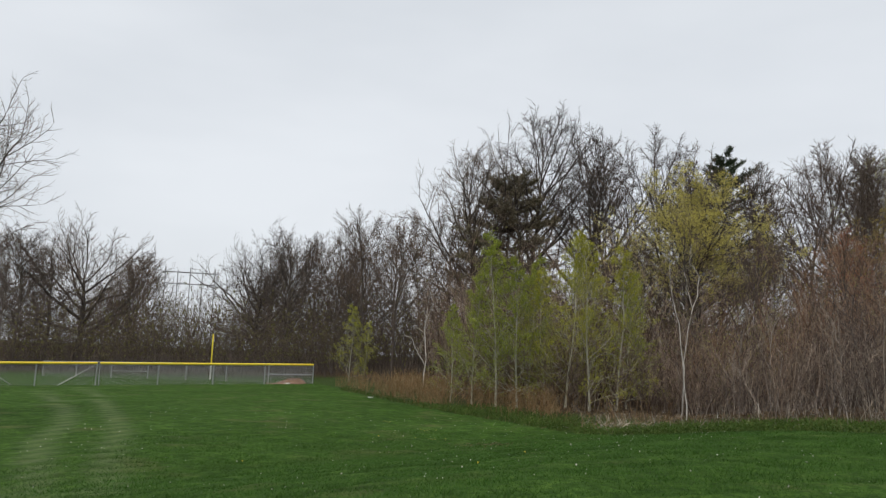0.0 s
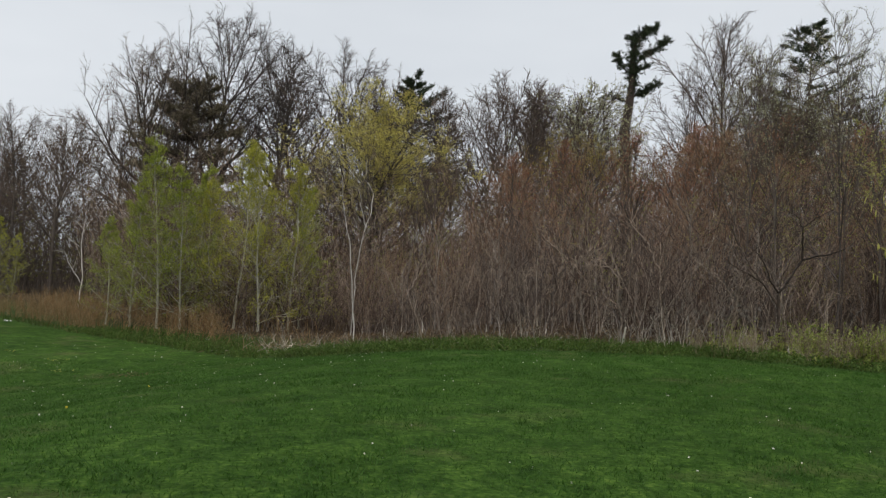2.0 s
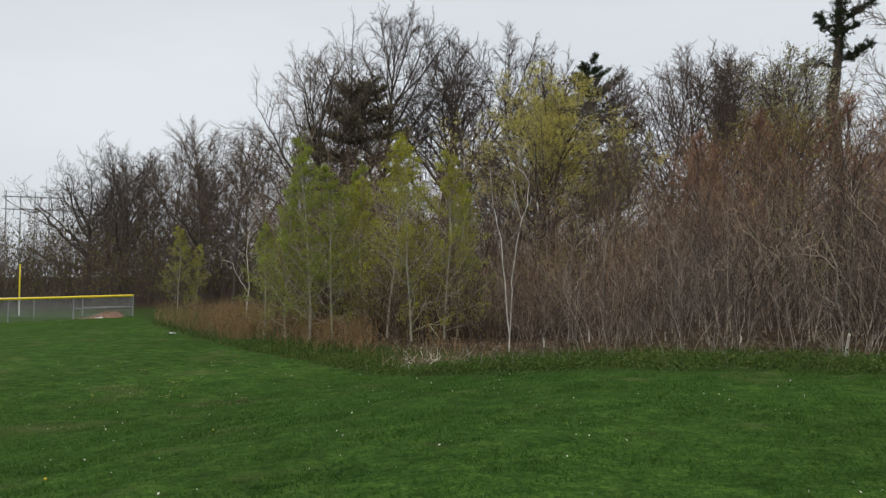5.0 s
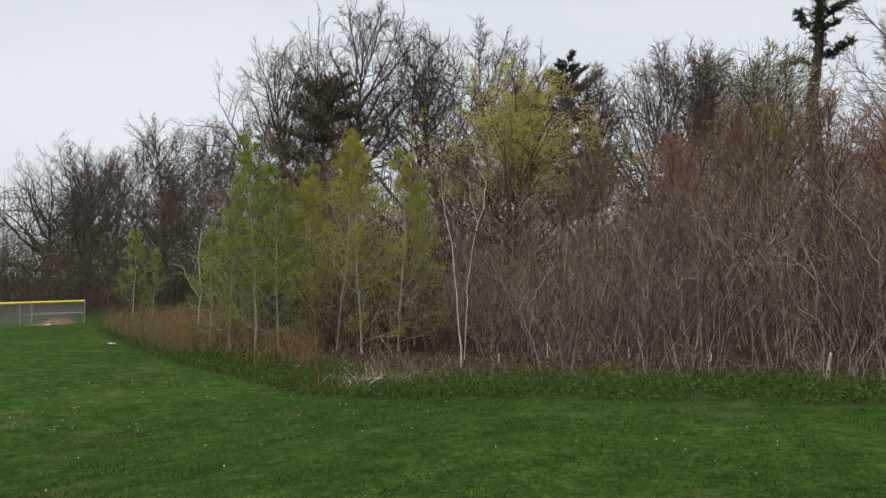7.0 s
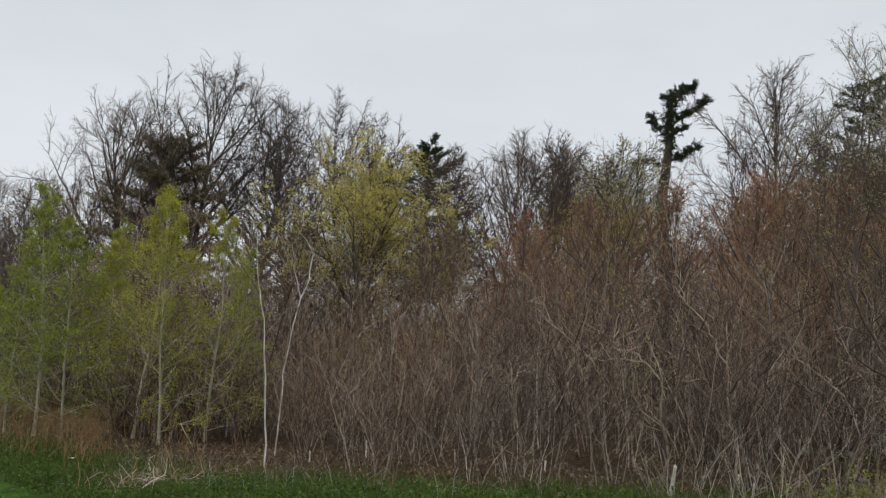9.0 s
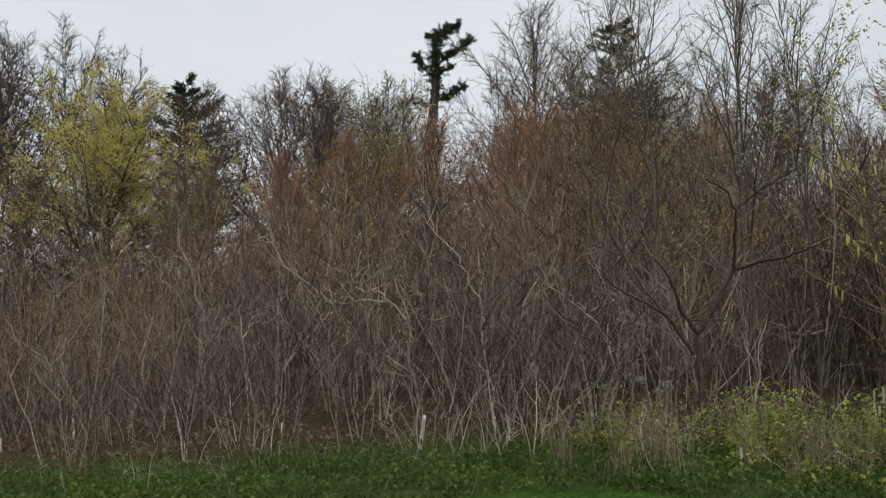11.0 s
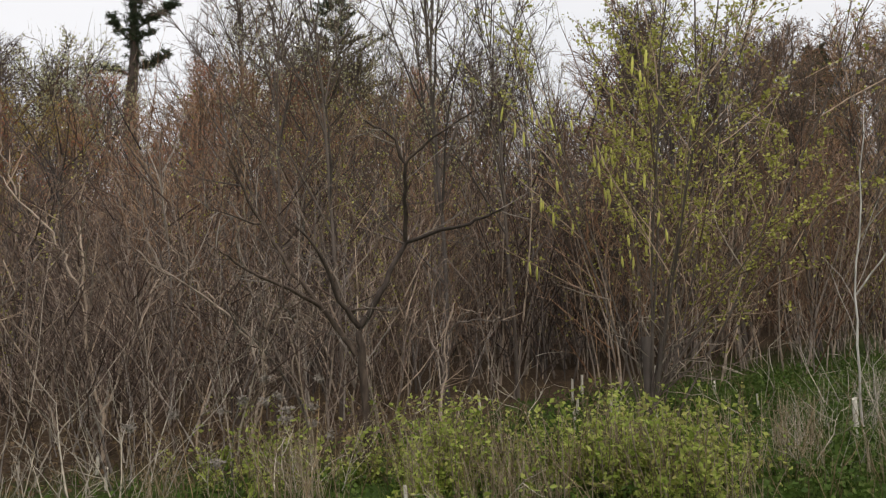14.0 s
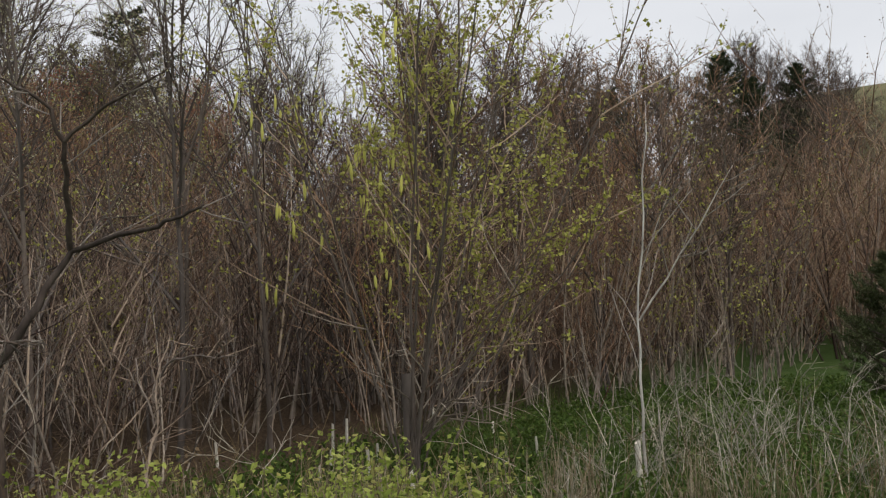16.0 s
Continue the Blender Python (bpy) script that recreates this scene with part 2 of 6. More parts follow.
MAT = {
    "ground": material("lawn_and_leaf_litter", build_ground, 0.95, 0.06),
    "oak": bark("dark_oak_bark", (0.055, 0.047, 0.042), (0.145, 0.127, 0.115)),
    "grey": bark("grey_brown_bark", (0.065, 0.053, 0.046), (0.165, 0.142, 0.125)),
    "birch": bark("white_birch_bark", (0.2, 0.175, 0.15), (0.8, 0.77, 0.71), 16.0, 0.1),
    "aspen": bark("pale_aspen_bark", (0.26, 0.25, 0.19), (0.58, 0.56, 0.46), 14.0, 0.15),
    "pine": bark("dark_pine_bark", (0.04, 0.03, 0.026), (0.1, 0.08, 0.068)),
    "far_twig": twig("bare_crown_twigs", [(0.075, 0.056, 0.045), (0.12, 0.092, 0.075), (0.17, 0.135, 0.11)]),
    "oak_twig": twig("dark_oak_twigs", [(0.072, 0.06, 0.054), (0.128, 0.108, 0.096), (0.2, 0.17, 0.148)]),
    "aspen_twig": twig("pale_aspen_twigs", [(0.09, 0.085, 0.05), (0.14, 0.125, 0.08), (0.24, 0.22, 0.15)]),
    "stem": twig("thicket_stems", [(0.07, 0.05, 0.04), (0.12, 0.088, 0.07), (0.17, 0.13, 0.105), (0.48, 0.41, 0.345), (0.2, 0.162, 0.133), (0.1, 0.07, 0.054), (0.07, 0.05, 0.04)]),
    "ash_stem": twig("ash_grey_stems", [(0.1, 0.084, 0.073), (0.16, 0.138, 0.12), (0.4, 0.36, 0.32), (0.12, 0.1, 0.086)]),
    "pale_stem": twig("pale_grey_stems", [(0.13, 0.11, 0.095), (0.2, 0.175, 0.152), (0.5, 0.455, 0.405), (0.15, 0.13, 0.112)]),
    "fine": twig("thicket_twigs", [(0.106, 0.072, 0.056), (0.15, 0.106, 0.083), (0.45, 0.36, 0.285), (0.136, 0.094, 0.074), (0.097, 0.068, 0.054)]),
    "grey_twig": twig("mauve_grey_twigs", [(0.092, 0.065, 0.054), (0.132, 0.096, 0.08), (0.176, 0.132, 0.107), (0.46, 0.375, 0.3), (0.118, 0.084, 0.068)]),
    "red_twig": twig("reddish_twigs", [(0.18, 0.1, 0.064), (0.24, 0.142, 0.092), (0.44, 0.32, 0.22), (0.16, 0.096, 0.066)]),
    "pale": twig("bleached_dead_stems", [(0.22, 0.2, 0.16), (0.42, 0.385, 0.32), (0.64, 0.6, 0.52), (0.27, 0.24, 0.195)]),
    "straw": twig("dry_straw", [(0.13, 0.09, 0.05), (0.24, 0.18, 0.105), (0.38, 0.31, 0.2)]),
    "dry_grass": twig("bleached_dry_grass", [(0.24, 0.185, 0.115), (0.4, 0.33, 0.22), (0.58, 0.5, 0.36)]),
    "russet": twig("russet_dead_weeds", [(0.36, 0.2, 0.09), (0.5, 0.31, 0.15), (0.62, 0.45, 0.25), (0.25, 0.22, 0.1), (0.36, 0.2, 0.09)]),
    "aspen_leaf": foliage("young_aspen_leaves", [(0.24, 0.3, 0.04), (0.34, 0.4, 0.06), (0.44, 0.49, 0.09), (0.28, 0.34, 0.045)], 0.45),
    "lime_leaf": foliage("lime_aspen_leaves", [(0.37, 0.38, 0.045), (0.47, 0.47, 0.065), (0.56, 0.54, 0.1)], 0.45),
    "yellow_leaf": foliage("yellow_green_flowers", [(0.52, 0.46, 0.12), (0.68, 0.6, 0.17), (0.58, 0.53, 0.19)], 0.4),
    "gold_leaf": foliage("golden_opening_buds", [(0.34, 0.26, 0.06), (0.45, 0.36, 0.09), (0.38, 0.33, 0.1)], 0.35),
    "pale_leaf": foliage("pale_green_buds", [(0.42, 0.42, 0.24), (0.58, 0.57, 0.38), (0.34, 0.36, 0.16)]),
    "olive_leaf": foliage("olive_young_leaves", [(0.27, 0.28, 0.06), (0.39, 0.395, 0.1), (0.52, 0.515, 0.16)]),
    "dull_leaf": foliage("dull_olive_buds", [(0.13, 0.125, 0.045), (0.19, 0.18, 0.065), (0.15, 0.13, 0.06)], 0.25),
    "red_bud": foliage("red_maple_buds", [(0.32, 0.085, 0.045), (0.44, 0.13, 0.07), (0.36, 0.15, 0.08)], 0.2),
    "orange_bud": foliage("orange_brown_buds", [(0.22, 0.135, 0.07), (0.28, 0.18, 0.09), (0.25, 0.195, 0.1)], 0.2),
    "needle": foliage("dark_pine_needles", [(0.028, 0.042, 0.022), (0.044, 0.062, 0.031), (0.062, 0.08, 0.042)], 0.15),
    "bush_needle": foliage("green_pine_needles", [(0.05, 0.068, 0.03), (0.08, 0.1, 0.042), (0.11, 0.125, 0.056)], 0.2),
    "litter_leaf": foliage("fallen_leaves", [(0.09, 0.058, 0.036), (0.15, 0.105, 0.065), (0.27, 0.2, 0.13), (0.12, 0.076, 0.046)], 0.15, 0.8),
    "dead_bark": bark("dark_dead_bark", (0.03, 0.023, 0.019), (0.11, 0.086, 0.07), 34.0),
    "brown_needle": foliage("brownish_pine_needles", [(0.16, 0.14, 0.1), (0.22, 0.185, 0.135), (0.25, 0.22, 0.155)], 0.2),
    "catkin": foliage("yellow_catkins", [(0.6, 0.58, 0.13), (0.75, 0.72, 0.22), (0.66, 0.66, 0.2)], 0.3),
    "grass": foliage("lawn_blades", [(0.03, 0.084, 0.012), (0.047, 0.116, 0.018), (0.08, 0.16, 0.032), (0.038, 0.098, 0.015)], 0.3, 0.5),
    "rough_grass": foliage("rough_grass_blades", [(0.036, 0.07, 0.012), (0.056, 0.1, 0.018), (0.085, 0.13, 0.028), (0.066, 0.11, 0.022), (0.22, 0.19, 0.09)], 0.3),
    "weed_leaf": foliage("weed_leaves", [(0.05, 0.095, 0.018), (0.082, 0.14, 0.029), (0.135, 0.19, 0.05)], 0.3),
    "meadow_leaf": foliage("meadow_weed_leaves", [(0.045, 0.085, 0.018), (0.075, 0.125, 0.026), (0.12, 0.17, 0.045)], 0.3),
    "bramble": foliage("bramble_leaves", [(0.18, 0.245, 0.045), (0.31, 0.385, 0.085), (0.47, 0.53, 0.15), (0.37, 0.335, 0.13)], 0.42),
    "white_fleck": plain("pale_petals", (0.6, 0.58, 0.5), (0.75, 0.73, 0.66)),
    "yellow_fleck": plain("dandelion_yellow", (0.6, 0.45, 0.03), (0.7, 0.55, 0.05)),
    "cut": plain("peeled_white_wood", (0.5, 0.46, 0.38), (0.72, 0.69, 0.62), 20.0, 0.8),
    "fluff": plain("grey_seed_fluff", (0.16, 0.14, 0.12), (0.28, 0.25, 0.22), 30.0, 0.95),
    "steel": plain("galvanised_steel", (0.3, 0.31, 0.32), (0.42, 0.43, 0.44), 8.0, 0.45, 0.6),
    "yellow_cap": plain("yellow_plastic_cap", (0.78, 0.62, 0.03), (0.86, 0.7, 0.06), 3.0, 0.45),
    "white_paint": plain("white_paint", (0.7, 0.7, 0.69), (0.8, 0.8, 0.79), 5.0, 0.5),
    "rag": plain("white_rag", (0.65, 0.65, 0.64), (0.78, 0.78, 0.77), 12.0, 0.9),
    "leaf_heap": plain("raked_leaf_heap", (0.16, 0.09, 0.06), (0.34, 0.22, 0.16), 7.0, 0.95),
}


# ---- ground: one sheet, level by the camera, falling to a swale, rising to a far hill ----
EDGE = np.array([(-160, 66), (-30, 62), (-9, 55), (-7.4, 49.5), (-4.3, 39.4), (-1.8, 33.2), (0.4, 28.4), (2.0, 25.5), (3.5, 22.6), (4.8, 20.6), (6.1, 18.0),
                 (7.5, 16.5), (9.2, 16.2), (11.2, 15.6), (12.2, 14.3), (13.0, 12.7), (14.4, 10.3), (18, 5), (40, -20), (120, -90)], float)


def smooth(a, b, v):
    k = np.clip((np.asarray(v, float) - a) / (b - a), 0, 1)
    return k * k * (3 - 2 * k)


def inside_wood(x, y):
    """Metres past the mown edge: positive in the wood, negative on the lawn."""
    x, y = np.atleast_1d(np.asarray(x, float)), np.atleast_1d(np.asarray(y, float))
    best, sign = np.full(x.shape, 1e9), np.zeros(x.shape)
    for (ax, ay), (bx, by) in zip(EDGE[:-1], EDGE[1:]):
        dx, dy = bx - ax, by - ay
        k = np.clip(((x - ax) * dx + (y - ay) * dy) / (dx * dx + dy * dy), 0, 1)
        away = np.hypot(x - ax - k * dx, y - ay - k * dy)
        side = dx * (y - ay) - dy * (x - ax)
        near = away < best - 1e-9
        best, sign = np.where(near, away, best), np.where(near, np.sign(side), sign)
    return best * np.where(sign == 0, 1, sign)


def ground_z(x, y):
    x, y = np.asarray(x, float), np.asarray(y, float)
    u = 0.6 * x - 0.45 * y
    z = -0.76 * smooth(-2.5, -8.5, u) - 0.45 * smooth(8, 0, y) * smooth(12, 4, x)
    z = z - 0.03 * np.clip(-5 - x, 0, 40)
    z = z + 0.25 * smooth(0.6, 4.5, inside_wood(x, y).reshape(x.shape)) * smooth(17, 24, y) * smooth(40, 20, x)
    return z + 29.5 * smooth(38, 150, x) * smooth(48, 17, y)


def graded(lo, hi, step, far, n):
    out = np.geomspace(1, far, n)
    return np.concatenate([lo - out[::-1], np.arange(lo, hi, step), hi + out])


def mesh_of(name, verts, faces_by_size, smooth_faces=True):
    """A mesh from arrays: faces_by_size is a list of (count, corners) index arrays."""
    me = bpy.data.meshes.new(name)
    verts = np.ascontiguousarray(verts, dtype=np.float32)
    me.vertices.add(len(verts))
    me.vertices.foreach_set("co", verts.ravel())
    flat = np.concatenate([f.ravel() for f in faces_by_size]).astype(np.int32)
    sizes = np.concatenate([np.full(len(f), f.shape[1]) for f in faces_by_size]).astype(np.int32)
    me.loops.add(len(flat))
    me.loops.foreach_set("vertex_index", flat)
    me.polygons.add(len(sizes))
    me.polygons.foreach_set("loop_start", np.concatenate([[0], np.cumsum(sizes)[:-1]]).astype(np.int32))
    me.update(calc_edges=True)
    me.polygons.foreach_set("use_smooth", np.full(len(sizes), smooth_faces))
    return me


def link(name, me, mat, parent=None, label=""):
    ob = new(name, me)
    me.materials.append(mat)
    if parent:
        ob.parent = parent
    return tagged(ob, label)


def part(name, bm, mat, parent, label=""):
    me = bpy.data.meshes.new(name)
    bm.to_mesh(me)
    bm.free()
    return link(name, me, mat, parent, label)


gx, gy = graded(-12, 26, 0.35, 600, 34), graded(-4, 48, 0.35, 600, 34)
GX, GY = np.meshgrid(gx, gy)
GZ = ground_z(GX, GY)
rg = np.random.default_rng(5)
near_lawn = (np.abs(GX - 7) < 22) & (np.abs(GY - 22) < 28)
GZ = GZ + np.where(near_lawn, rg.normal(0, 0.008, GZ.shape), 0)
cols = len(gx)
ids = np.arange(GX.size).reshape(GX.shape)
quads = np.stack([ids[:-1, :-1], ids[:-1, 1:], ids[1:, 1:], ids[1:, :-1]], -1).reshape(-1, 4)
me = mesh_of("ground", np.stack([GX, GY, GZ], -1).reshape(-1, 3), [quads])
wd = inside_wood(GX.ravel(), GY.ravel())
wobble = np.array([noise.noise((x * 0.7, y * 0.7, 0)) for x, y in zip(GX.ravel(), GY.ravel())])
lawn = smooth(0.35, -0.35, wd + 0.35 * wobble) * smooth(75, 40, GX.ravel())
open_right = smooth(12.5, 16, GX.ravel()) * smooth(17.5, 14, GY.ravel())
meadow = np.clip(smooth(4.0, 1.8, wd) * 0.95 + open_right + smooth(60, 90, GX.ravel()) * 0.8, 0, 1)
tracks = np.zeros(GX.size)
for line in ([(-4.4, 10.4), (-5.0, 11.9), (-7.3, 16.7), (-8.6, 20.6), (-10.9, 25.6), (-16.9, 36.4)], [(-3.7, 10.6), (-4.1, 12.0), (-5.0, 14.2), (-5.5, 15.6), (-6.7, 19.0), (-8.4, 22.9), (-13.5, 33.9), (-17.3, 40.9)], [(-7.6, 48.3), (-17.2, 42.2), (-24.1, 37.5)]):
    for (ax, ay), (bx, by) in zip(line[:-1], line[1:]):
        k = np.clip(((GX.ravel() - ax) * (bx - ax) + (GY.ravel() - ay) * (by - ay)) / ((bx - ax) ** 2 + (by - ay) ** 2), 0, 1)
        tracks = np.maximum(tracks, smooth(0.3, 0.05, np.hypot(GX.ravel() - ax - k * (bx - ax), GY.ravel() - ay - k * (by - ay))))
for key, values in (("lawn", lawn), ("meadow", meadow), ("track", tracks), ("hill", smooth(55, 100, GX.ravel()))):
    me.attributes.new(key, "FLOAT", "POINT").data.foreach_set("value", values.astype(np.float32))
tagged(link("ground", me, MAT["ground"]), "mown green lawn running into brown leaf litter under trees", "ground", kind="structure")


# ---- growing things ----
def unit(v):
    return v / np.maximum(np.linalg.norm(v, axis=-1, keepdims=True), 1e-9)


def lines(rng, start, way, length, n, wander, up):
    """Wandering lines from points: (count, n + 1, 3)."""
    pts, d = [start], unit(way)
    for _ in range(n):
        d = d + rng.normal(0, wander, d.shape)
        d[:, 2] += up
        d = unit(d)
        pts.append(pts[-1] + d * (length / n)[:, None])
    return np.stack(pts, 1)


def side_shoots(rng, pts, length, per, f0, f1, angle, ratio, fall, n, wander, up):
    """Side branches of all the lines: their points, lengths and parents' places along."""
    count, m = pts.shape[0], pts.shape[1] - 1
    who = np.repeat(np.arange(count), per)
    f = f0 + (f1 - f0) * (np.tile(np.arange(per), count) + rng.uniform(0, 1, count * per)) / per
    k = np.minimum((f * m).astype(int), m - 1)
    w = (f * m - k)[:, None]
    a, b = pts[who, k], pts[who, k + 1]
    along = unit(b - a)
    across = unit(np.cross(along, unit(rng.normal(0, 1, along.shape))))
    turn = np.radians(angle + rng.normal(0, 9, len(who)))[:, None]
    way = along * np.cos(turn) + across * np.sin(turn)
    size = length[who] * ratio * (1 - fall * f) * rng.uniform(0.65, 1.25, len(who))
    return lines(rng, a * (1 - w) + b * w, way, size, n, wander, up), size, f, who


def tubes(groups):
    """One mesh from groups (points, radii, sides, pointed): verts and faces."""
    verts, quads_, tris, base = [], [], [], 0
    for pts, radii, sides, pointed in groups:
        count, m = pts.shape[0], pts.shape[1]
        along = np.empty_like(pts)
        along[:, 1:-1] = pts[:, 2:] - pts[:, :-2]
        along[:, 0], along[:, -1] = pts[:, 1] - pts[:, 0], pts[:, -1] - pts[:, -2]
        along = unit(along)
        mean = unit(pts[:, -1] - pts[:, 0])
        ref = np.where(np.abs(mean[:, 2:3]) > 0.8, np.array([[1.0, 0, 0]]), np.array([[0, 0, 1.0]]))
        a = unit(np.cross(along, ref[:, None, :]))
        b = np.cross(along, a)
        turn = np.arange(sides) * 2 * np.pi / sides
        ring = a[:, :, None, :] * np.cos(turn)[None, None, :, None] + b[:, :, None, :] * np.sin(turn)[None, None, :, None]
        rings = m - 1 if pointed else m
        v = pts[:, :rings, None, :] + ring[:, :rings] * radii[:, :rings, None, None]
        block = v.reshape(count, -1, 3)
        size = rings * sides
        if pointed:
            block = np.concatenate([block, pts[:, -1:, :]], 1)
            size += 1
        first = base + np.arange(count)[:, None] * size
        if rings > 1:
            i, j = np.meshgrid(np.arange(rings - 1), np.arange(sides), indexing="ij")
            i, j = i.ravel(), j.ravel()
            q = np.stack([i * sides + j, i * sides + (j + 1) % sides, (i + 1) * sides + (j + 1) % sides, (i + 1) * sides + j], -1)
            quads_.append((first[:, :, None] + q[None]).reshape(-1, 4))
        if pointed:
            j = np.arange(sides)
            t = np.stack([(rings - 1) * sides + j, (rings - 1) * sides + (j + 1) % sides, np.full(sides, rings * sides)], -1)
            tris.append((first[:, :, None] + t[None]).reshape(-1, 3))
        verts.append(block.reshape(-1, 3))
        base += count * size
    faces = [np.concatenate(f) for f in (quads_, tris) if f]
    return np.concatenate(verts), faces


def tube_mesh(name, groups):
    return mesh_of(name, *tubes(groups))


def taper(r0, r1, n):
    k = np.linspace(0, 1, n + 1)[None]
    return np.asarray(r0, float)[:, None] * (1 - k) + np.asarray(r1, float)[:, None] * k


def leaf_mesh(name, rng, spots, size, aspect=0.6, level=0.0, spread=0.35):
    """Small pointed leaves, each a folded pair of triangles."""
    n = len(spots)
    long = unit(rng.normal(0, 1, (n, 3)) * np.array([1, 1, 1 - level]))
    wide = unit(np.cross(long, rng.normal(0, 1, (n, 3)) + np.array([0, 0, 4.0 * level])))
    s = (size * rng.uniform(1 - spread, 1 + spread, n))[:, None]
    up = np.cross(long, wide)
    v = np.stack([spots, spots + long * s * 0.5 + wide * s * aspect * 0.5 + up * s * 0.08, spots + long * s, spots + long * s * 0.5 - wide * s * aspect * 0.5 + up * s * 0.08], 1)
    f = np.arange(n)[:, None] * 4 + np.array([[0, 1, 2, 3]])
    return mesh_of(name, v.reshape(-1, 3), [f], False)


def along_lines(rng, pts, count, f0=0.3, f1=1.0, scatter=0.05):
    who = rng.integers(0, len(pts), count)
    m = pts.shape[1] - 1
    f = rng.uniform(f0, f1, count) * m
    k = np.minimum(f.astype(int), m - 1)
    w = (f - k)[:, None]
    return pts[who, k] * (1 - w) + pts[who, k + 1] * w + rng.normal(0, 1, (count, 3)) * np.asarray(scatter)


def bare_tree(seed, name, label, height, trunk_r, mats, limbs=16, base=0.28, angle=(52, 20), reach=0.4, lead=0.85, crook=0.06, rise=0.06, per=(7, 6, 4), fine=0.006, leaves=None, lean=0.03, fall=0.55, stout=1.0):
    """A broadleaved tree grown outwards: trunk, limbs that bend up to the light, branches, twigs and perhaps leaves."""
    rng = np.random.default_rng(seed)
    ob = new(name)
    tagged(ob, label, "tree")
    trunk = lines(rng, np.array([[0, 0, -0.25]]), np.array([[rng.normal(0, lean), rng.normal(0, lean), 1.0]]), np.array([height * lead]), 14, 0.3 * crook + 0.015, 0.03)
    k = (np.arange(limbs) + rng.uniform(0, 1, limbs)) / limbs
    f = base + (0.985 - base) * k ** 0.9
    at = f * 14
    j = np.minimum(at.astype(int), 13)
    w = (at - j)[:, None]
    foot = trunk[0, j] * (1 - w) + trunk[0, j + 1] * w
    turn = np.arange(limbs) * 2.4 + rng.normal(0, 0.5, limbs)
    tilt = np.radians(angle[0] + (angle[1] - angle[0]) * k + rng.normal(0, 6, limbs))
    way = np.stack([np.cos(turn) * np.sin(tilt), np.sin(turn) * np.sin(tilt), np.cos(tilt)], 1)
    L1 = height * reach * (1 - fall * k) * rng.uniform(0.8, 1.1, limbs)
    limb = lines(rng, foot, way, L1, 9, crook, rise)
    b2, L2, f2, w2 = side_shoots(rng, limb, L1, per[0], 0.16, 0.98, 40, 0.5, 0.4, 6, crook, rise)
    t2, M2, g2, v2 = side_shoots(rng, trunk, np.array([height * reach]), 7, 0.7, 1.0, 30, 0.45, 0.3, 6, crook, rise)
    b2, L2 = np.concatenate([b2, t2]), np.concatenate([L2, M2])
    b3, L3, f3, w3 = side_shoots(rng, b2, L2, per[1], 0.15, 1.0, 38, 0.5, 0.35, 3, crook, rise)
    c3, M3, g3_, v3 = side_shoots(rng, limb, L1, per[1] + 2, 0.4, 1.0, 38, 0.26, 0.3, 3, crook, rise)
    b3, L3 = np.concatenate([b3, c3]), np.concatenate([L3, M3])
    b4, L4, f4, w4 = side_shoots(rng, b3, np.maximum(L3, 0.035 * height), per[2], 0.15, 1.0, 34, 0.6, 0.3, 1, crook, rise)
    grown = height / max(float(b4[..., 2].max()), 1e-3)
    trunk, limb, b2, b3, b4 = (p * grown for p in (trunk, limb, b2, b3, b4))
    r_trunk = taper([trunk_r], [trunk_r * 0.12], 14)
    r_trunk[:, 0] *= 1.4
    r_limb = taper(stout * trunk_r * np.clip(0.62 - 0.42 * k, 0.14, 0.6), np.full(limbs, 1.6 * fine), 9)
    thick = np.clip(0.012 * L2, 1.8 * fine, 5 * fine)
    link("trunk", tube_mesh("trunk", [(trunk, r_trunk, 8, True)]), mats[0], ob)
    for i in range(limbs):
        link("limb", tube_mesh("limb", [(limb[i:i + 1], r_limb[i:i + 1], 5, True)]), mats[0], ob)
    tagged(link("branchwork", tube_mesh("branchwork", [(b2, taper(thick, np.full(len(L2), fine), 6), 3, True)]), mats[0], ob), kind="stuff")
    twigs = tagged(link("twigwork", tube_mesh("twigwork", [(b3, taper(np.full(len(L3), 1.3 * fine), np.full(len(L3), 0.7 * fine), 3), 3, True), (b4, taper(np.full(len(f4), 0.9 * fine), np.full(len(f4), 0.5 * fine), 1), 3, True)]), mats[1], ob), kind="stuff")
    if leaves:
        count, size, mat, low = leaves
        spots = along_lines(rng, b4, count, 0.1, 1.0, 0.05)
        patchy = np.array([noise.noise(tuple(p * 1.7 + seed)) for p in spots])
        spots = spots[(spots[:, 2] > low * height + patchy * 0.1 * height) & (patchy > -0.22)]
        tagged(link("foliage", leaf_mesh("foliage", rng, spots, size), mat, twigs), kind="stuff")
    return ob


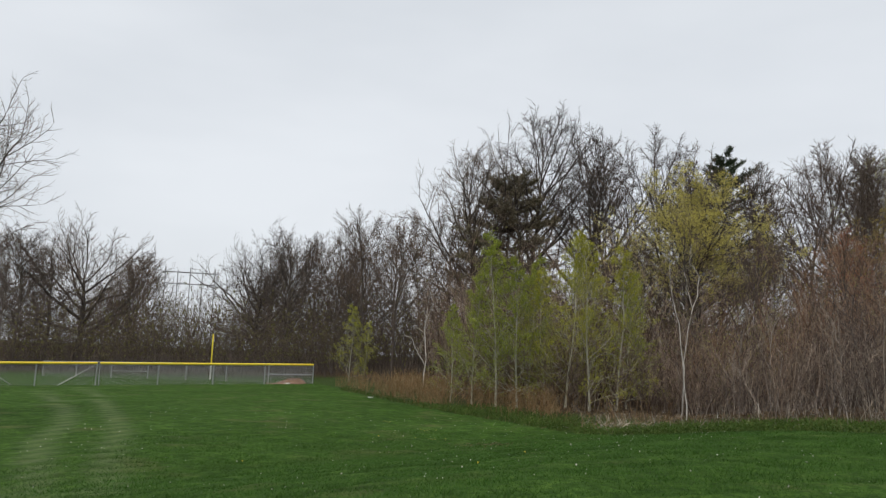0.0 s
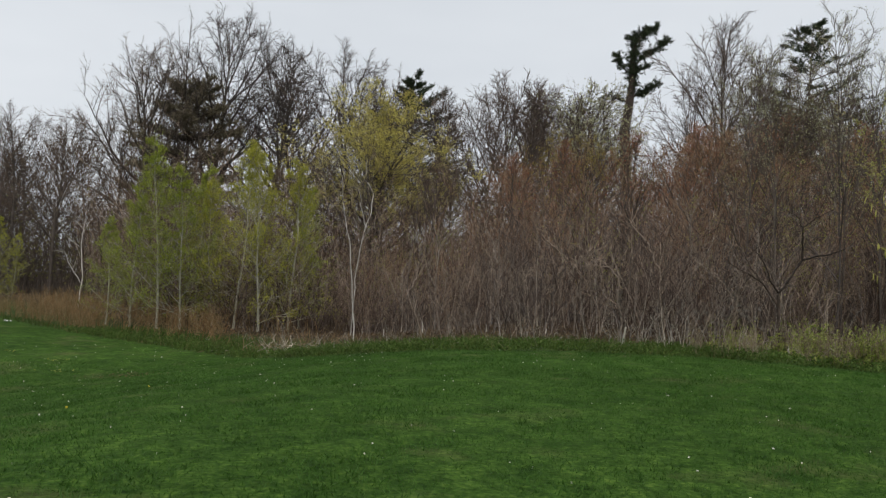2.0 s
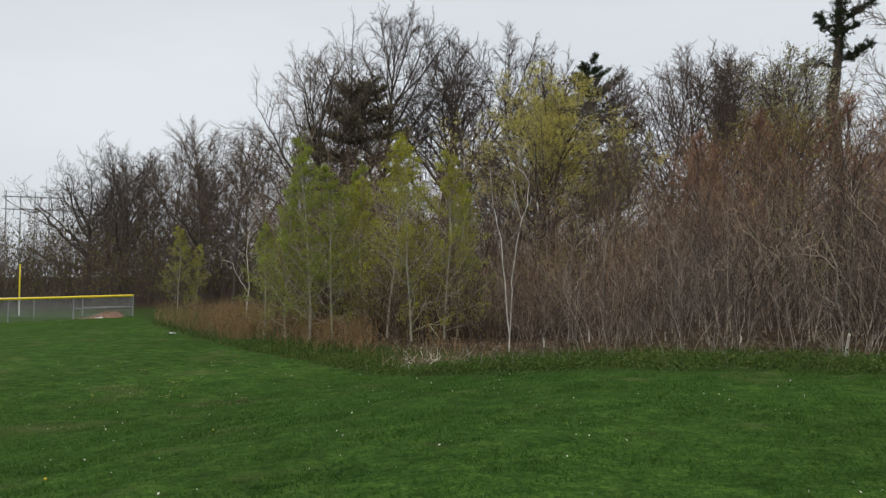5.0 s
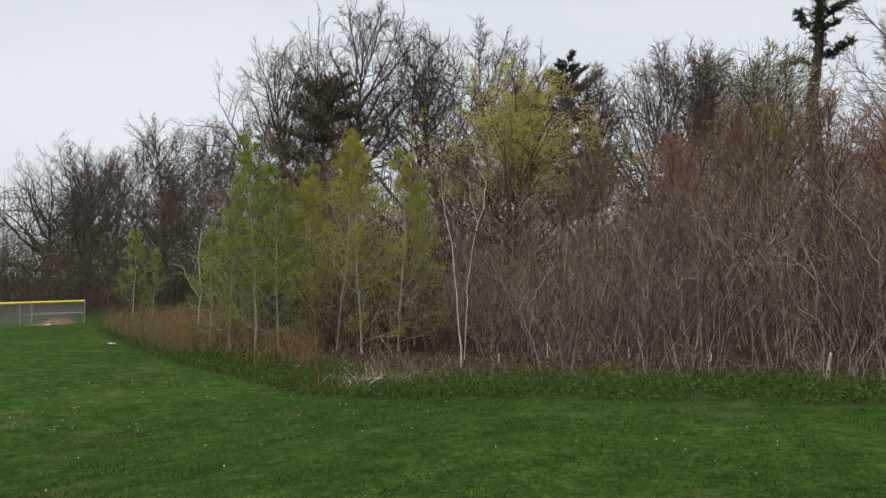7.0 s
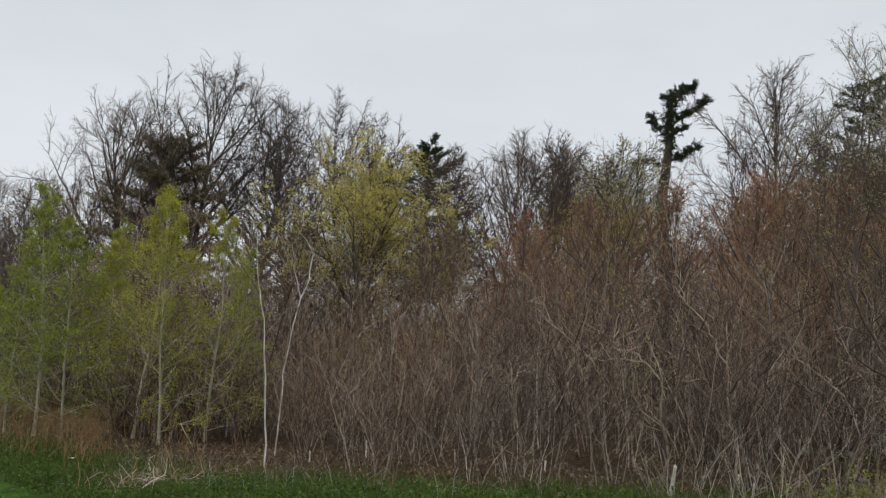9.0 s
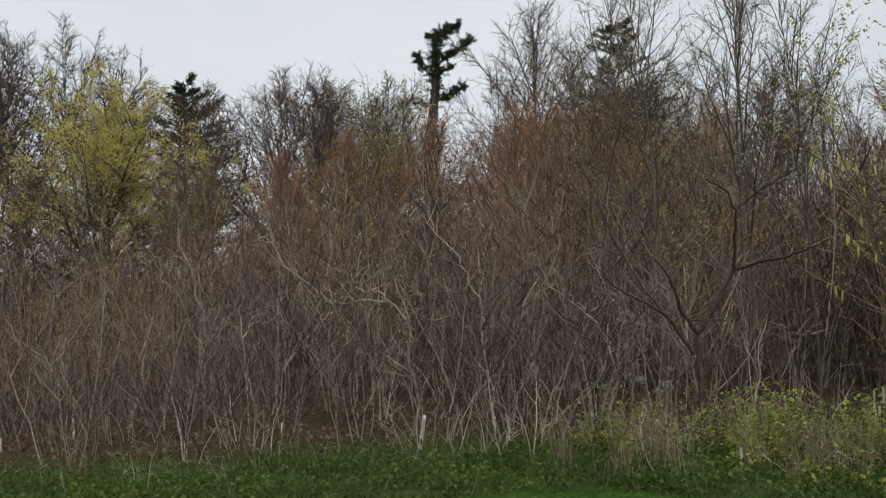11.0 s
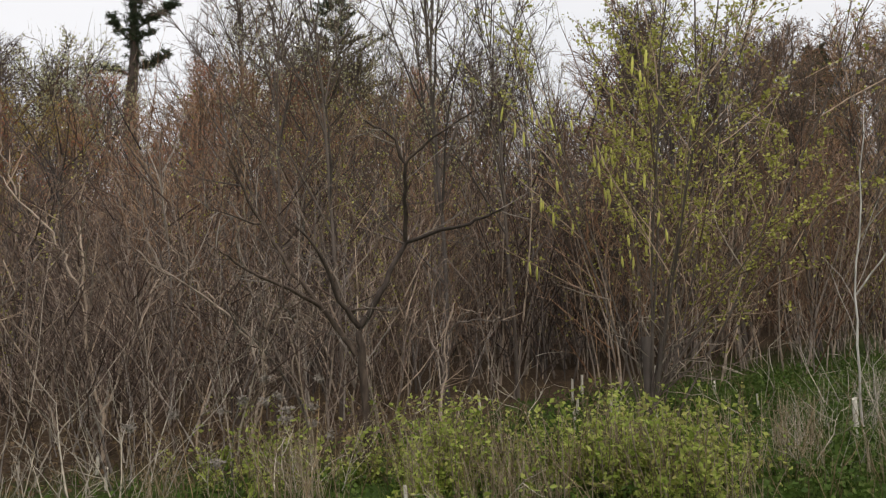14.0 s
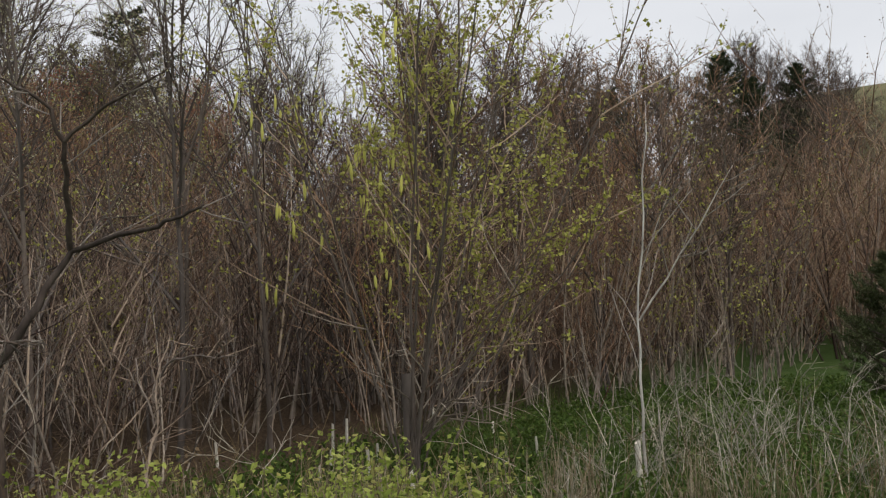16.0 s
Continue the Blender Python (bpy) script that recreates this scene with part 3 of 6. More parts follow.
def shrub(seed, name, label, height, stems, spread, mats, twigs=(7, 5), leaves=None, stem_r=0.016, category="shrub", far=False, crook=0.09, angle=38, limb=0.4, fork=0.5):
    """A clump of thin stems with fine side twigs."""
    rng = np.random.default_rng(seed)
    bush = new(name)
    tagged(bush, label, category)
    turn = rng.uniform(0, 2 * np.pi, stems)
    out = rng.uniform(0.05, 0.5, stems)
    start = np.stack([np.cos(turn) * out, np.sin(turn) * out, np.full(stems, -0.15)], 1)
    tilt = np.abs(rng.normal(0, spread, stems)) + 0.04
    way = np.stack([np.cos(turn) * tilt, np.sin(turn) * tilt, np.ones(stems)], 1)
    L = height * rng.uniform(0.5, 1.0, stems)
    n = 4 if far else 6
    stem = lines(rng, start, way, L, n, crook, 0.03)
    r = (stem_r * rng.uniform(0.5, 1.3, stems))[:, None] * np.clip(1 - np.linspace(0, 1, n + 1), 0.12, 1)[None]
    b, Lb, fb, wb = side_shoots(rng, stem, L, twigs[0], 0.08, 0.97, angle, fork, 0.5, 2 if far else 4, 0.1, 0.07)
    rb = taper(stem_r * limb * rng.uniform(0.6, 1.4, len(fb)), np.full(len(fb), 0.0025), b.shape[1] - 1)
    t, Lt, ft, wt = side_shoots(rng, b, Lb, twigs[1], 0.12, 1.0, 36, 0.5, 0.4, 1 if far else 2, 0.09, 0.06)
    rt = taper(np.full(len(ft), stem_r * 0.2), np.full(len(ft), 0.0015), t.shape[1] - 1)
    if far:
        tagged(link("stemwork", tube_mesh("stemwork", [(stem, r, 3, True)]), mats[0], bush), kind="stuff")
    else:
        for i in range(stems):
            link("stem", tube_mesh("stem", [(stem[i:i + 1], r[i:i + 1], 4, True)]), mats[0], bush)
    tagged(link("twigwork", tube_mesh("twigwork", [(b, rb, 3, True), (t, rt, 3, True)]), mats[1], bush), kind="stuff")
    if leaves:
        count, size, mat, low = leaves
        spots = along_lines(rng, t, count, 0.2, 1.0, 0.03)
        spots = spots[spots[:, 2] > low * height]
        tagged(link("foliage", leaf_mesh("foliage", rng, spots, size), mat, bush), kind="stuff")
    return bush


def fluff_spots(rng, centre, radii, count):
    d = unit(rng.normal(0, 1, (count, 3))) * (rng.uniform(0, 1, count) ** 0.4)[:, None]
    return np.asarray(centre) + d * np.asarray(radii)


def needle_mesh(name, rng, spots, ways, size, spread=0.7):
    """Needles that stand off their shoots."""
    n = len(spots)
    long = unit(ways + rng.normal(0, spread, (n, 3)))
    wide = unit(np.cross(long, rng.normal(0, 1, (n, 3))))
    s = (size * rng.uniform(0.6, 1.3, n))[:, None]
    v = np.stack([spots - wide * s * 0.09, spots + wide * s * 0.09, spots + long * s], 1)
    return mesh_of(name, v.reshape(-1, 3), [np.arange(n * 3).reshape(-1, 3)], False)


def on_shoots(rng, pts, count, f0, scatter):
    """Places along shoots, with the shoot's heading at each."""
    who = rng.integers(0, len(pts), count)
    f = rng.uniform(f0, 1.0, count)[:, None]
    return pts[who, 0] * (1 - f) + pts[who, -1] * f + rng.normal(0, scatter, (count, 3)), unit(pts[who, -1] - pts[who, 0])


def pine(seed, label, height, trunk_r, low, profile, tiers, per_tier, mat, flat=0.1, density=70, needle=0.22, jitter=0.1):
    """A pine: trunk, tiers of flat feathered boughs, needles along their shoots."""
    rng = np.random.default_rng(seed)
    tree = new("pine_tree")
    tagged(tree, label, "pine tree")
    trunk = lines(rng, np.array([[0, 0, -0.3]]), np.array([[0.02, 0.01, 1.0]]), np.array([height]), 10, 0.015, 0.02)
    link("trunk", tube_mesh("trunk", [(trunk, taper([trunk_r], [0.03], 10), 8, True)]), MAT["pine"], tree)
    k = np.repeat(np.linspace(0, 1, tiers), per_tier)
    m = len(k)
    z = (low + (0.97 - low) * k) * height + rng.normal(0, jitter, m)
    L = np.interp(k, np.linspace(0, 1, len(profile)), profile) * rng.uniform(0.6, 1.12, m)
    turn = np.tile(np.arange(per_tier) * 2 * np.pi / per_tier, tiers) + np.repeat(rng.uniform(0, 6.28, tiers), per_tier) + rng.normal(0, 0.3, m)
    start = np.stack([np.interp(z, trunk[0, :, 2], trunk[0, :, 0]), np.interp(z, trunk[0, :, 2], trunk[0, :, 1]), z], 1)
    bough = lines(rng, start, np.stack([np.cos(turn), np.sin(turn), flat + 0.5 * k ** 3], 1), L, 5, 0.05, 0.03)
    shoots = []
    for step in range(12):
        f = 0.22 + 0.78 * (step + rng.uniform(0, 1, m)) / 12
        j = np.minimum((f * 5).astype(int), 4)
        w = (f * 5 - j)[:, None]
        a, b = bough[np.arange(m), j], bough[np.arange(m), j + 1]
        ahead = unit(b - a)
        side = unit(np.cross(ahead, np.array([[0, 0, 1.0]]))) * (1 if step % 2 else -1)
        way = unit(ahead * 0.75 + side * 0.75 + rng.normal(0, 0.13, (m, 3)) + np.array([0, 0, 0.08]))
        shoots.append(lines(rng, a * (1 - w) + b * w, way, L * (0.42 - 0.22 * f) * rng.uniform(0.6, 1.2, m) + 0.08, 2, 0.08, 0.06))
    shoots = np.concatenate(shoots)
    fine = link("boughwork", tube_mesh("boughwork", [(bough, taper(0.01 + 0.012 * L, np.full(m, 0.006), 5), 4, True), (shoots, taper(np.full(len(shoots), 0.008), np.full(len(shoots), 0.004), 2), 3, True)]), MAT["pine"], tree)
    size = min(needle, 0.03 * height + 0.02)
    tip = np.stack([trunk[:, -2], trunk[:, -1]], 1)
    spots, ways = zip(on_shoots(rng, shoots, len(shoots) * density // 2, 0.1, 0.16 * size), on_shoots(rng, bough[:, 2:], m * density, 0.0, 0.2 * size), on_shoots(rng, tip, density // 2, 0.2, 0.1 * size))
    link("foliage", needle_mesh("foliage", rng, np.concatenate(spots), np.concatenate(ways), size), mat, fine)
    return tree


PLANTED = {}


def plant(key, build, x, y, size=1.0, turn=0.0, sink=0.0, group="", lean=(0, 0), label=""):
    """Stands a thing of that kind on the ground: built once, copied after."""
    z = float(ground_z(np.array([x]), np.array([y]))[0]) - sink
    m = pose(x, y, z, lean[0], lean[1], turn)
    if key not in PLANTED:
        ob = build()
        ob.matrix_basis = m @ Matrix.Scale(size, 4)
        PLANTED[key] = (ob, size)
    else:
        ob, first = PLANTED[key]
        ob = copy_thing(ob, m @ Matrix.Scale(size / first, 4))
    return tagged(ob, label, group=group)


# kinds of trees, each 10 m high as built
OAKY, GREY = (MAT["oak"], MAT["oak_twig"]), (MAT["grey"], MAT["far_twig"])
KINDS = {
    "oak": lambda: bare_tree(11, "oak_tree", "bare dark oak with wide crooked limbs at the wood's edge", 10, 0.3, OAKY, 16, 0.3, (80, 30), 0.68, 0.6, 0.13, 0.03, (9, 6, 4), 0.008, stout=0.72),
    "oak_b": lambda: bare_tree(22, "oak_tree", "bare dark oak with a low tangled crown", 10, 0.18, OAKY, 16, 0.2, (70, 26), 0.54, 0.66, 0.1, 0.03, (9, 6, 4), 0.007, stout=0.62),
    "maple": lambda: bare_tree(12, "maple_tree", "bare grey maple with upright branches and fine twigs", 10, 0.13, GREY, 18, 0.28, (54, 22), 0.42, 0.7, 0.06, 0.025, (8, 6, 4), 0.0068, stout=0.72),
    "maple_b": lambda: bare_tree(23, "maple_tree", "bare grey-brown maple with a tall brushy crown", 10, 0.12, GREY, 17, 0.32, (50, 20), 0.42, 0.72, 0.055, 0.025, (8, 6, 4), 0.0068, stout=0.72),
    "ash": lambda: bare_tree(13, "ash_tree", "bare slender ash with a narrow brushy crown", 10, 0.09, GREY, 15, 0.34, (46, 18), 0.36, 0.76, 0.055, 0.025, (7, 6, 4), 0.006, stout=0.72),
    "round": lambda: bare_tree(14, "maple_tree", "tall bare maple with a broad rounded crown", 10, 0.14, OAKY, 22, 0.28, (62, 22), 0.44, 0.72, 0.08, 0.02, (8, 6, 4), 0.006, stout=0.85),
    "bud": lambda: bare_tree(15, "poplar_tree", "slender poplar with small opening pale buds", 10, 0.042, GREY, 11, 0.2, (36, 13), 0.33, 0.82, 0.05, 0.035, (5, 4, 3), 0.0045, (3000, 0.034, MAT["pale_leaf"], 0.3)),
    "aspen": lambda: bare_tree(16, "aspen_tree", "young aspen with pale trunk and fresh green leaves", 10, 0.07, (MAT["aspen"], MAT["aspen_twig"]), 36, 0.06, (66, 34), 0.3, 0.97, 0.06, 0.012, (8, 5, 3), 0.005, (17500, 0.062, MAT["aspen_leaf"], 0.03), 0.02, 0.8, 0.4),
    "lime_aspen": lambda: bare_tree(17, "aspen_tree", "young aspen with pale trunk and lime-yellow new leaves", 10, 0.07, (MAT["aspen"], MAT["aspen_twig"]), 34, 0.06, (62, 32), 0.31, 0.97, 0.06, 0.012, (8, 5, 3), 0.005, (15500, 0.062, MAT["lime_leaf"], 0.03), 0.03, 0.78, 0.4),
    "yellow": lambda: bare_tree(18, "maple_tree", "maple in yellow-green flower with a dark forked trunk", 10, 0.17, OAKY, 22, 0.32, (72, 26), 0.49, 0.68, 0.07, 0.02, (8, 6, 4), 0.006, (44000, 0.056, MAT["yellow_leaf"], 0.42)),
    "gold": lambda: bare_tree(25, "maple_tree", "maple hazed with golden-brown opening buds", 10, 0.1, GREY, 17, 0.25, (60, 22), 0.45, 0.7, 0.07, 0.02, (7, 6, 4), 0.006, (9000, 0.06, MAT["gold_leaf"], 0.4)),
    "pale": lambda: bare_tree(19, "poplar_tree", "poplar covered with pale grey-green spring buds", 10, 0.12, GREY, 16, 0.3, (58, 22), 0.44, 0.74, 0.07, 0.02, (7, 6, 4), 0.006, (3600, 0.085, MAT["pale_leaf"], 0.3)),
    "olive": lambda: bare_tree(24, "maple_tree", "slender maple hazed with olive-brown buds", 10, 0.07, GREY, 15, 0.2, (50, 18), 0.38, 0.76, 0.06, 0.025, (7, 6, 4), 0.006, (5200, 0.05, MAT["dull_leaf"], 0.25)),
    "red": lambda: bare_tree(20, "red_maple_tree", "young red maple with reddish budding twigs", 6, 0.04, (MAT["grey"], MAT["red_twig"]), 14, 0.25, (48, 18), 0.4, 0.76, 0.06, 0.03, (7, 5, 4), 0.005, (3400, 0.032, MAT["red_bud"], 0.4)),
    "orange": lambda: bare_tree(21, "maple_tree", "young maple with orange-brown budding twigs", 6, 0.04, (MAT["grey"], MAT["red_twig"]), 14, 0.25, (50, 18), 0.4, 0.76, 0.06, 0.03, (7, 5, 4), 0.005, (4200, 0.034, MAT["orange_bud"], 0.3)),
    "shrub_a": lambda: shrub(31, "alder_shrub", "leafless grey-brown alder clump of many thin stems", 4.4, 5, 0.17, (MAT["stem"], MAT["fine"]), (8, 5), stem_r=0.019, crook=0.1, angle=35, limb=0.5, fork=0.62),
    "shrub_b": lambda: shrub(32, "alder_shrub", "leafless leaning alder clump with crossing grey stems", 4.0, 5, 0.25, (MAT["stem"], MAT["grey_twig"]), (8, 5), stem_r=0.018, crook=0.12, angle=39, limb=0.52, fork=0.62),
    "shrub_c": lambda: shrub(33, "willow_shrub", "leafless willow clump with upright brown shoots", 4.7, 6, 0.15, (MAT["stem"], MAT["red_twig"]), (8, 5), stem_r=0.017, crook=0.09, angle=32, limb=0.45, fork=0.58),
    "shrub_d": lambda: shrub(34, "willow_shrub", "willow clump with sparse olive new leaves", 4.6, 7, 0.2, (MAT["stem"], MAT["fine"]), (10, 6), (900, 0.045, MAT["olive_leaf"], 0.15), stem_r=0.013, crook=0.08, angle=33),
    "shrub_e": lambda: shrub(37, "dogwood_shrub", "leafless pale grey shrub with angular crossing branches", 3.2, 5, 0.3, (MAT["pale_stem"], MAT["grey_twig"]), (8, 6), crook=0.12, angle=40, stem_r=0.014, limb=0.5, fork=0.6),
    "shrub_g": lambda: shrub(42, "hawthorn_shrub", "leafless dark grey hawthorn with dense crossing twigs", 4.3, 5, 0.22, (MAT["oak"], MAT["oak_twig"]), (8, 5), stem_r=0.02, crook=0.11, angle=39, limb=0.5, fork=0.6),
    "shrub_f": lambda: shrub(40, "alder_shrub", "slender pale grey alder with forked leaning stems", 4.0, 3, 0.2, (MAT["pale_stem"], MAT["pale_stem"]), (9, 5), crook=0.07, angle=33, stem_r=0.019, limb=0.5, fork=0.55),
    "brush": lambda: shrub(35, "brush_thicket", "dense brown brush under the far trees", 4.0, 14, 0.35, (MAT["stem"], MAT["fine"]), (8, 5), stem_r=0.02, far=True),
    "olive_brush": lambda: shrub(38, "brush_thicket", "brown brush with olive budding twigs under trees", 4.0, 14, 0.35, (MAT["stem"], MAT["fine"]), (8, 5), (900, 0.035, MAT["dull_leaf"], 0.1), stem_r=0.02, far=True),
    "orange_brush": lambda: shrub(39, "brush_thicket", "dense orange-brown brush with reddish twig tips", 4.0, 14, 0.3, (MAT["stem"], MAT["red_twig"]), (8, 5), (1100, 0.026, MAT["orange_bud"], 0.3), stem_r=0.016, far=True),
    "pale_shrub": lambda: shrub(36, "dead_shrub", "bleached dead shrub with forked pale stems", 1.6, 5, 0.36, (MAT["pale"], MAT["pale"]), (6, 3), stem_r=0.009, crook=0.08, angle=42),
}


def tree(kind, x, y, top, turn=0.0, lean=(0, 0), group=""):
    """A tree of that kind whose top reaches that height in the world."""
    made = {"red": 6.0, "orange": 6.0}.get(kind, 10.0)
    z = float(ground_z(np.array([x]), np.array([y]))[0])
    return plant(kind, KINDS[kind], x, y, (top - z) / made, turn, 0.0, group, lean)


def gap(x, y):
    """A break in the far trees, through which the gantry shows."""
    turn = np.degrees(np.arctan2(-x, y - 1.0))
    return smooth(14.2, 15.0, turn) * smooth(19.0, 18.2, turn)


# ---- far row behind the ball field ----
tree("oak", -32.4, 74.1, 13.2, 40, group="far trees behind the field")
for i, (x, y, top, kind) in enumerate([(-34.6, 67.6, 10.1, "maple"), (-38, 71, 10.0, "ash"), (-29.8, 79.5, 9.9, "maple_b"), (-34.0, 90, 9.4, "ash"), (-41.3, 86.5, 12.8, "oak_b"), (-47, 80, 12, "maple"),
                                       (-16.6, 72.4, 10.6, "oak"), (-13.4, 69.2, 11.3, "oak_b"), (-14.0, 73.6, 11.6, "round"), (-11.7, 72.0, 10.9, "maple"), (-8.7, 64.4, 10.6, "ash"),
                                       (-6.2, 60.7, 11.2, "maple"), (-3.8, 58.9, 10.8, "maple_b"), (-2.0, 63.0, 11.3, "ash"), (-0.2, 57.0, 10.6, "maple"), (-20.0, 90, 8.6, "maple"), (-17.5, 88, 11.5, "maple"),
                                       (-9.5, 82, 11.6, "ash"), (-5, 78, 11.8, "maple"), (-34, 96, 11, "ash"), (-52, 92, 13, "maple"), (1.5, 70, 12.6, "ash"), (-44, 74, 10, "ash"), (-12.5, 92, 12, "round")]):
    tree(kind, x, y, 1.05 * top, 67 * i % 360, group="far trees behind the field")

for i in range(20):
    x_, y_ = -58 + 3.1 * i, 92 + 9 * math.sin(2.3 * i)
    if float(gap(np.array(x_), np.array(y_))) > 0.1:
        continue
    tree(("maple", "ash", "oak_b", "maple_b")[i % 4], x_, y_, 9.0 + 2.2 * math.sin(1.7 * i) + (1.5 if x_ > -12 else 0), 47 * i % 360, group="far trees behind the field")

# ---- tall trees over the wood ----
for i, (x, y, top, kind) in enumerate([(5.3, 58.5, 19.4, "round"), (8.3, 57.4, 18.6, "round"), (11.2, 56.4, 16.2, "round"), (2.4, 57.0, 16.2, "round"), (3.0, 57, 14.0, "maple_b"), (12.6, 48.4, 15.0, "ash"), (13.8, 50.5, 14.4, "ash"),
                                       (17.8, 50.0, 13.6, "ash"), (22.0, 50.4, 15.0, "maple_b"), (22.9, 45.9, 13.4, "ash"), (23.5, 55.9, 16.6, "ash"), (27.1, 54.3, 16.2, "ash"), (25.2, 52.5, 15.0, "maple"), (34.0, 44.3, 18.8, "maple"),
                                       (39.7, 46.0, 17.6, "maple"), (37.0, 50, 17, "ash"), (20.5, 55, 14.5, "ash"), (15.8, 55, 14.4, "maple"), (43, 42, 15, "maple"), (46, 36, 15, "ash"), (30.8, 56, 16, "maple"), (50, 32, 14, "maple"), (55, 26, 14, "ash"), (48, 27, 12, "maple")]):
    tree(kind, x, y, top, 101 * i % 360, group="tall bare trees in the wood")
for i in range(9):
    plant("brush", KINDS["brush"], 7.4 + 1.15 * i, 48.2 + 1.1 * math.sin(2.1 * i), 1.5 + 0.2 * math.sin(3.3 * i), 77 * i, group="brush beneath the trees")
tree("yellow", 12.2, 44.4, 12.2, 20)
tree("yellow", 13.3, 43.8, 9.6, 150)
for i, (x, y, top) in enumerate([(28.4, 49.6, 15.0), (29.8, 51.2, 15.4), (26.6, 47.0, 12.0)]):
    tree("pale", x, y, top, 80 * i)
for i, (x, y, top) in enumerate([(18.6, 34.0, 7.7), (20.6, 32.6, 8.1), (21.5, 30.2, 8.2), (23.5, 31.5, 8.2), (25, 29, 8.4), (16.8, 35.5, 7.2), (27.5, 27.5, 8.3)]):
    tree("red", x, y, top, 77 * i, group="red maples")
for i, (x, y, top) in enumerate([(26, 17.2, 7.4), (28.5, 15.4, 7.6), (30.5, 18, 8.5), (24, 18.8, 7.6), (34, 16, 8.9), (20.0, 42.5, 8.6), (25.5, 36, 9.2), (28, 33, 9.0), (31, 30, 9.2), (17.5, 38, 7.5), (33, 26, 8.4)]):
    tree("orange", x, y, top, 59 * i, group="orange budding maples")

for i, (x, y, top) in enumerate([(23, 26, 6.8), (29, 28, 8.2), (24, 30.5, 8.8), (27.5, 31, 9.6), (31, 27, 8.4), (33.5, 30.5, 9.2), (29.5, 34.5, 10.2), (34, 23.5, 9.4), (25, 34, 9.2), (36.5, 27.5, 10.4), (21.5, 28, 7.8), (31.5, 22, 8.8), (9.6, 43, 7.6), (11.2, 40.2, 7.0), (10.4, 47.5, 8.6), (8.4, 46.5, 7.4), (12.2, 50, 9.4), (13.5, 38.5, 7.0), (15.4, 40.6, 7.8)]):
    tree(("orange", "bud", "orange", "red")[i % 4] if x > 16 else ("olive", "bud", "ash")[i % 3], x, y, top, 83 * i, group="young trees over the thicket")

for i, (x, y, top) in enumerate([(22.5, 23.5, 8.2), (26.4, 22.8, 8.6), (28.2, 25.8, 9.2), (23.4, 28.6, 10.0), (27.0, 29.4, 11.4), (32.5, 28.0, 10.0), (29.0, 37.5, 13.0)]):
    tree(("bud", "bud", "ash")[i % 3], x, y, top, 97 * i + 15, group="tall budding trees over the thicket")

for i, (x, y, top) in enumerate([(27.6, 31.5, 10.4), (30.2, 33.6, 11.2), (33.0, 31.0, 11.0), (25.8, 28.2, 9.4), (31.5, 37.0, 11.6)]):
    tree("olive", x, y, top, 71 * i, group="olive budding maples")

for i, (x, y, top) in enumerate([(22.0, 43.0, 10.6), (24.2, 41.5, 10.2), (40.5, 40.0, 13.5)]):
    tree("gold", x, y, top, 64 * i, group="golden budding maples")

# pines
p1 = pine(41, "broad dark pine with flat brownish tiers", 13.0, 0.2, 0.42, (3.3, 3.6, 3.9, 3.7, 3.2, 2.8, 1.9), 7, 9, MAT["brown_needle"], 0.04, 90, 0.26, 0.12)
p1.matrix_basis = pose(3.6, 56.0, -0.9, 0, 0, 0)
p2 = pine(42, "dark green pine with a pointed top", 18.2, 0.2, 0.35, (4.4, 4.6, 4.6, 4.2, 3.6, 2.8, 1.2), 15, 6, MAT["needle"], 0.22, 60, 0.26, 0.3)
p2.matrix_basis = pose(22.9, 72.4, -1.1, 0, 0, 30) @ Matrix.Scale(1.1, 4)
p4 = pine(43, "dark green pine with wide ragged boughs", 24.3, 0.26, 0.48, (4.6, 5.0, 5.2, 4.8, 4.6, 3.4, 2.4, 1.3), 12, 4, MAT["needle"], 0.15, 60, 0.3, 0.3)
p4.matrix_basis = pose(53.5, 57.2, float(ground_z(np.array([53.5]), np.array([57.2]))[0]), 0, 0, 70)


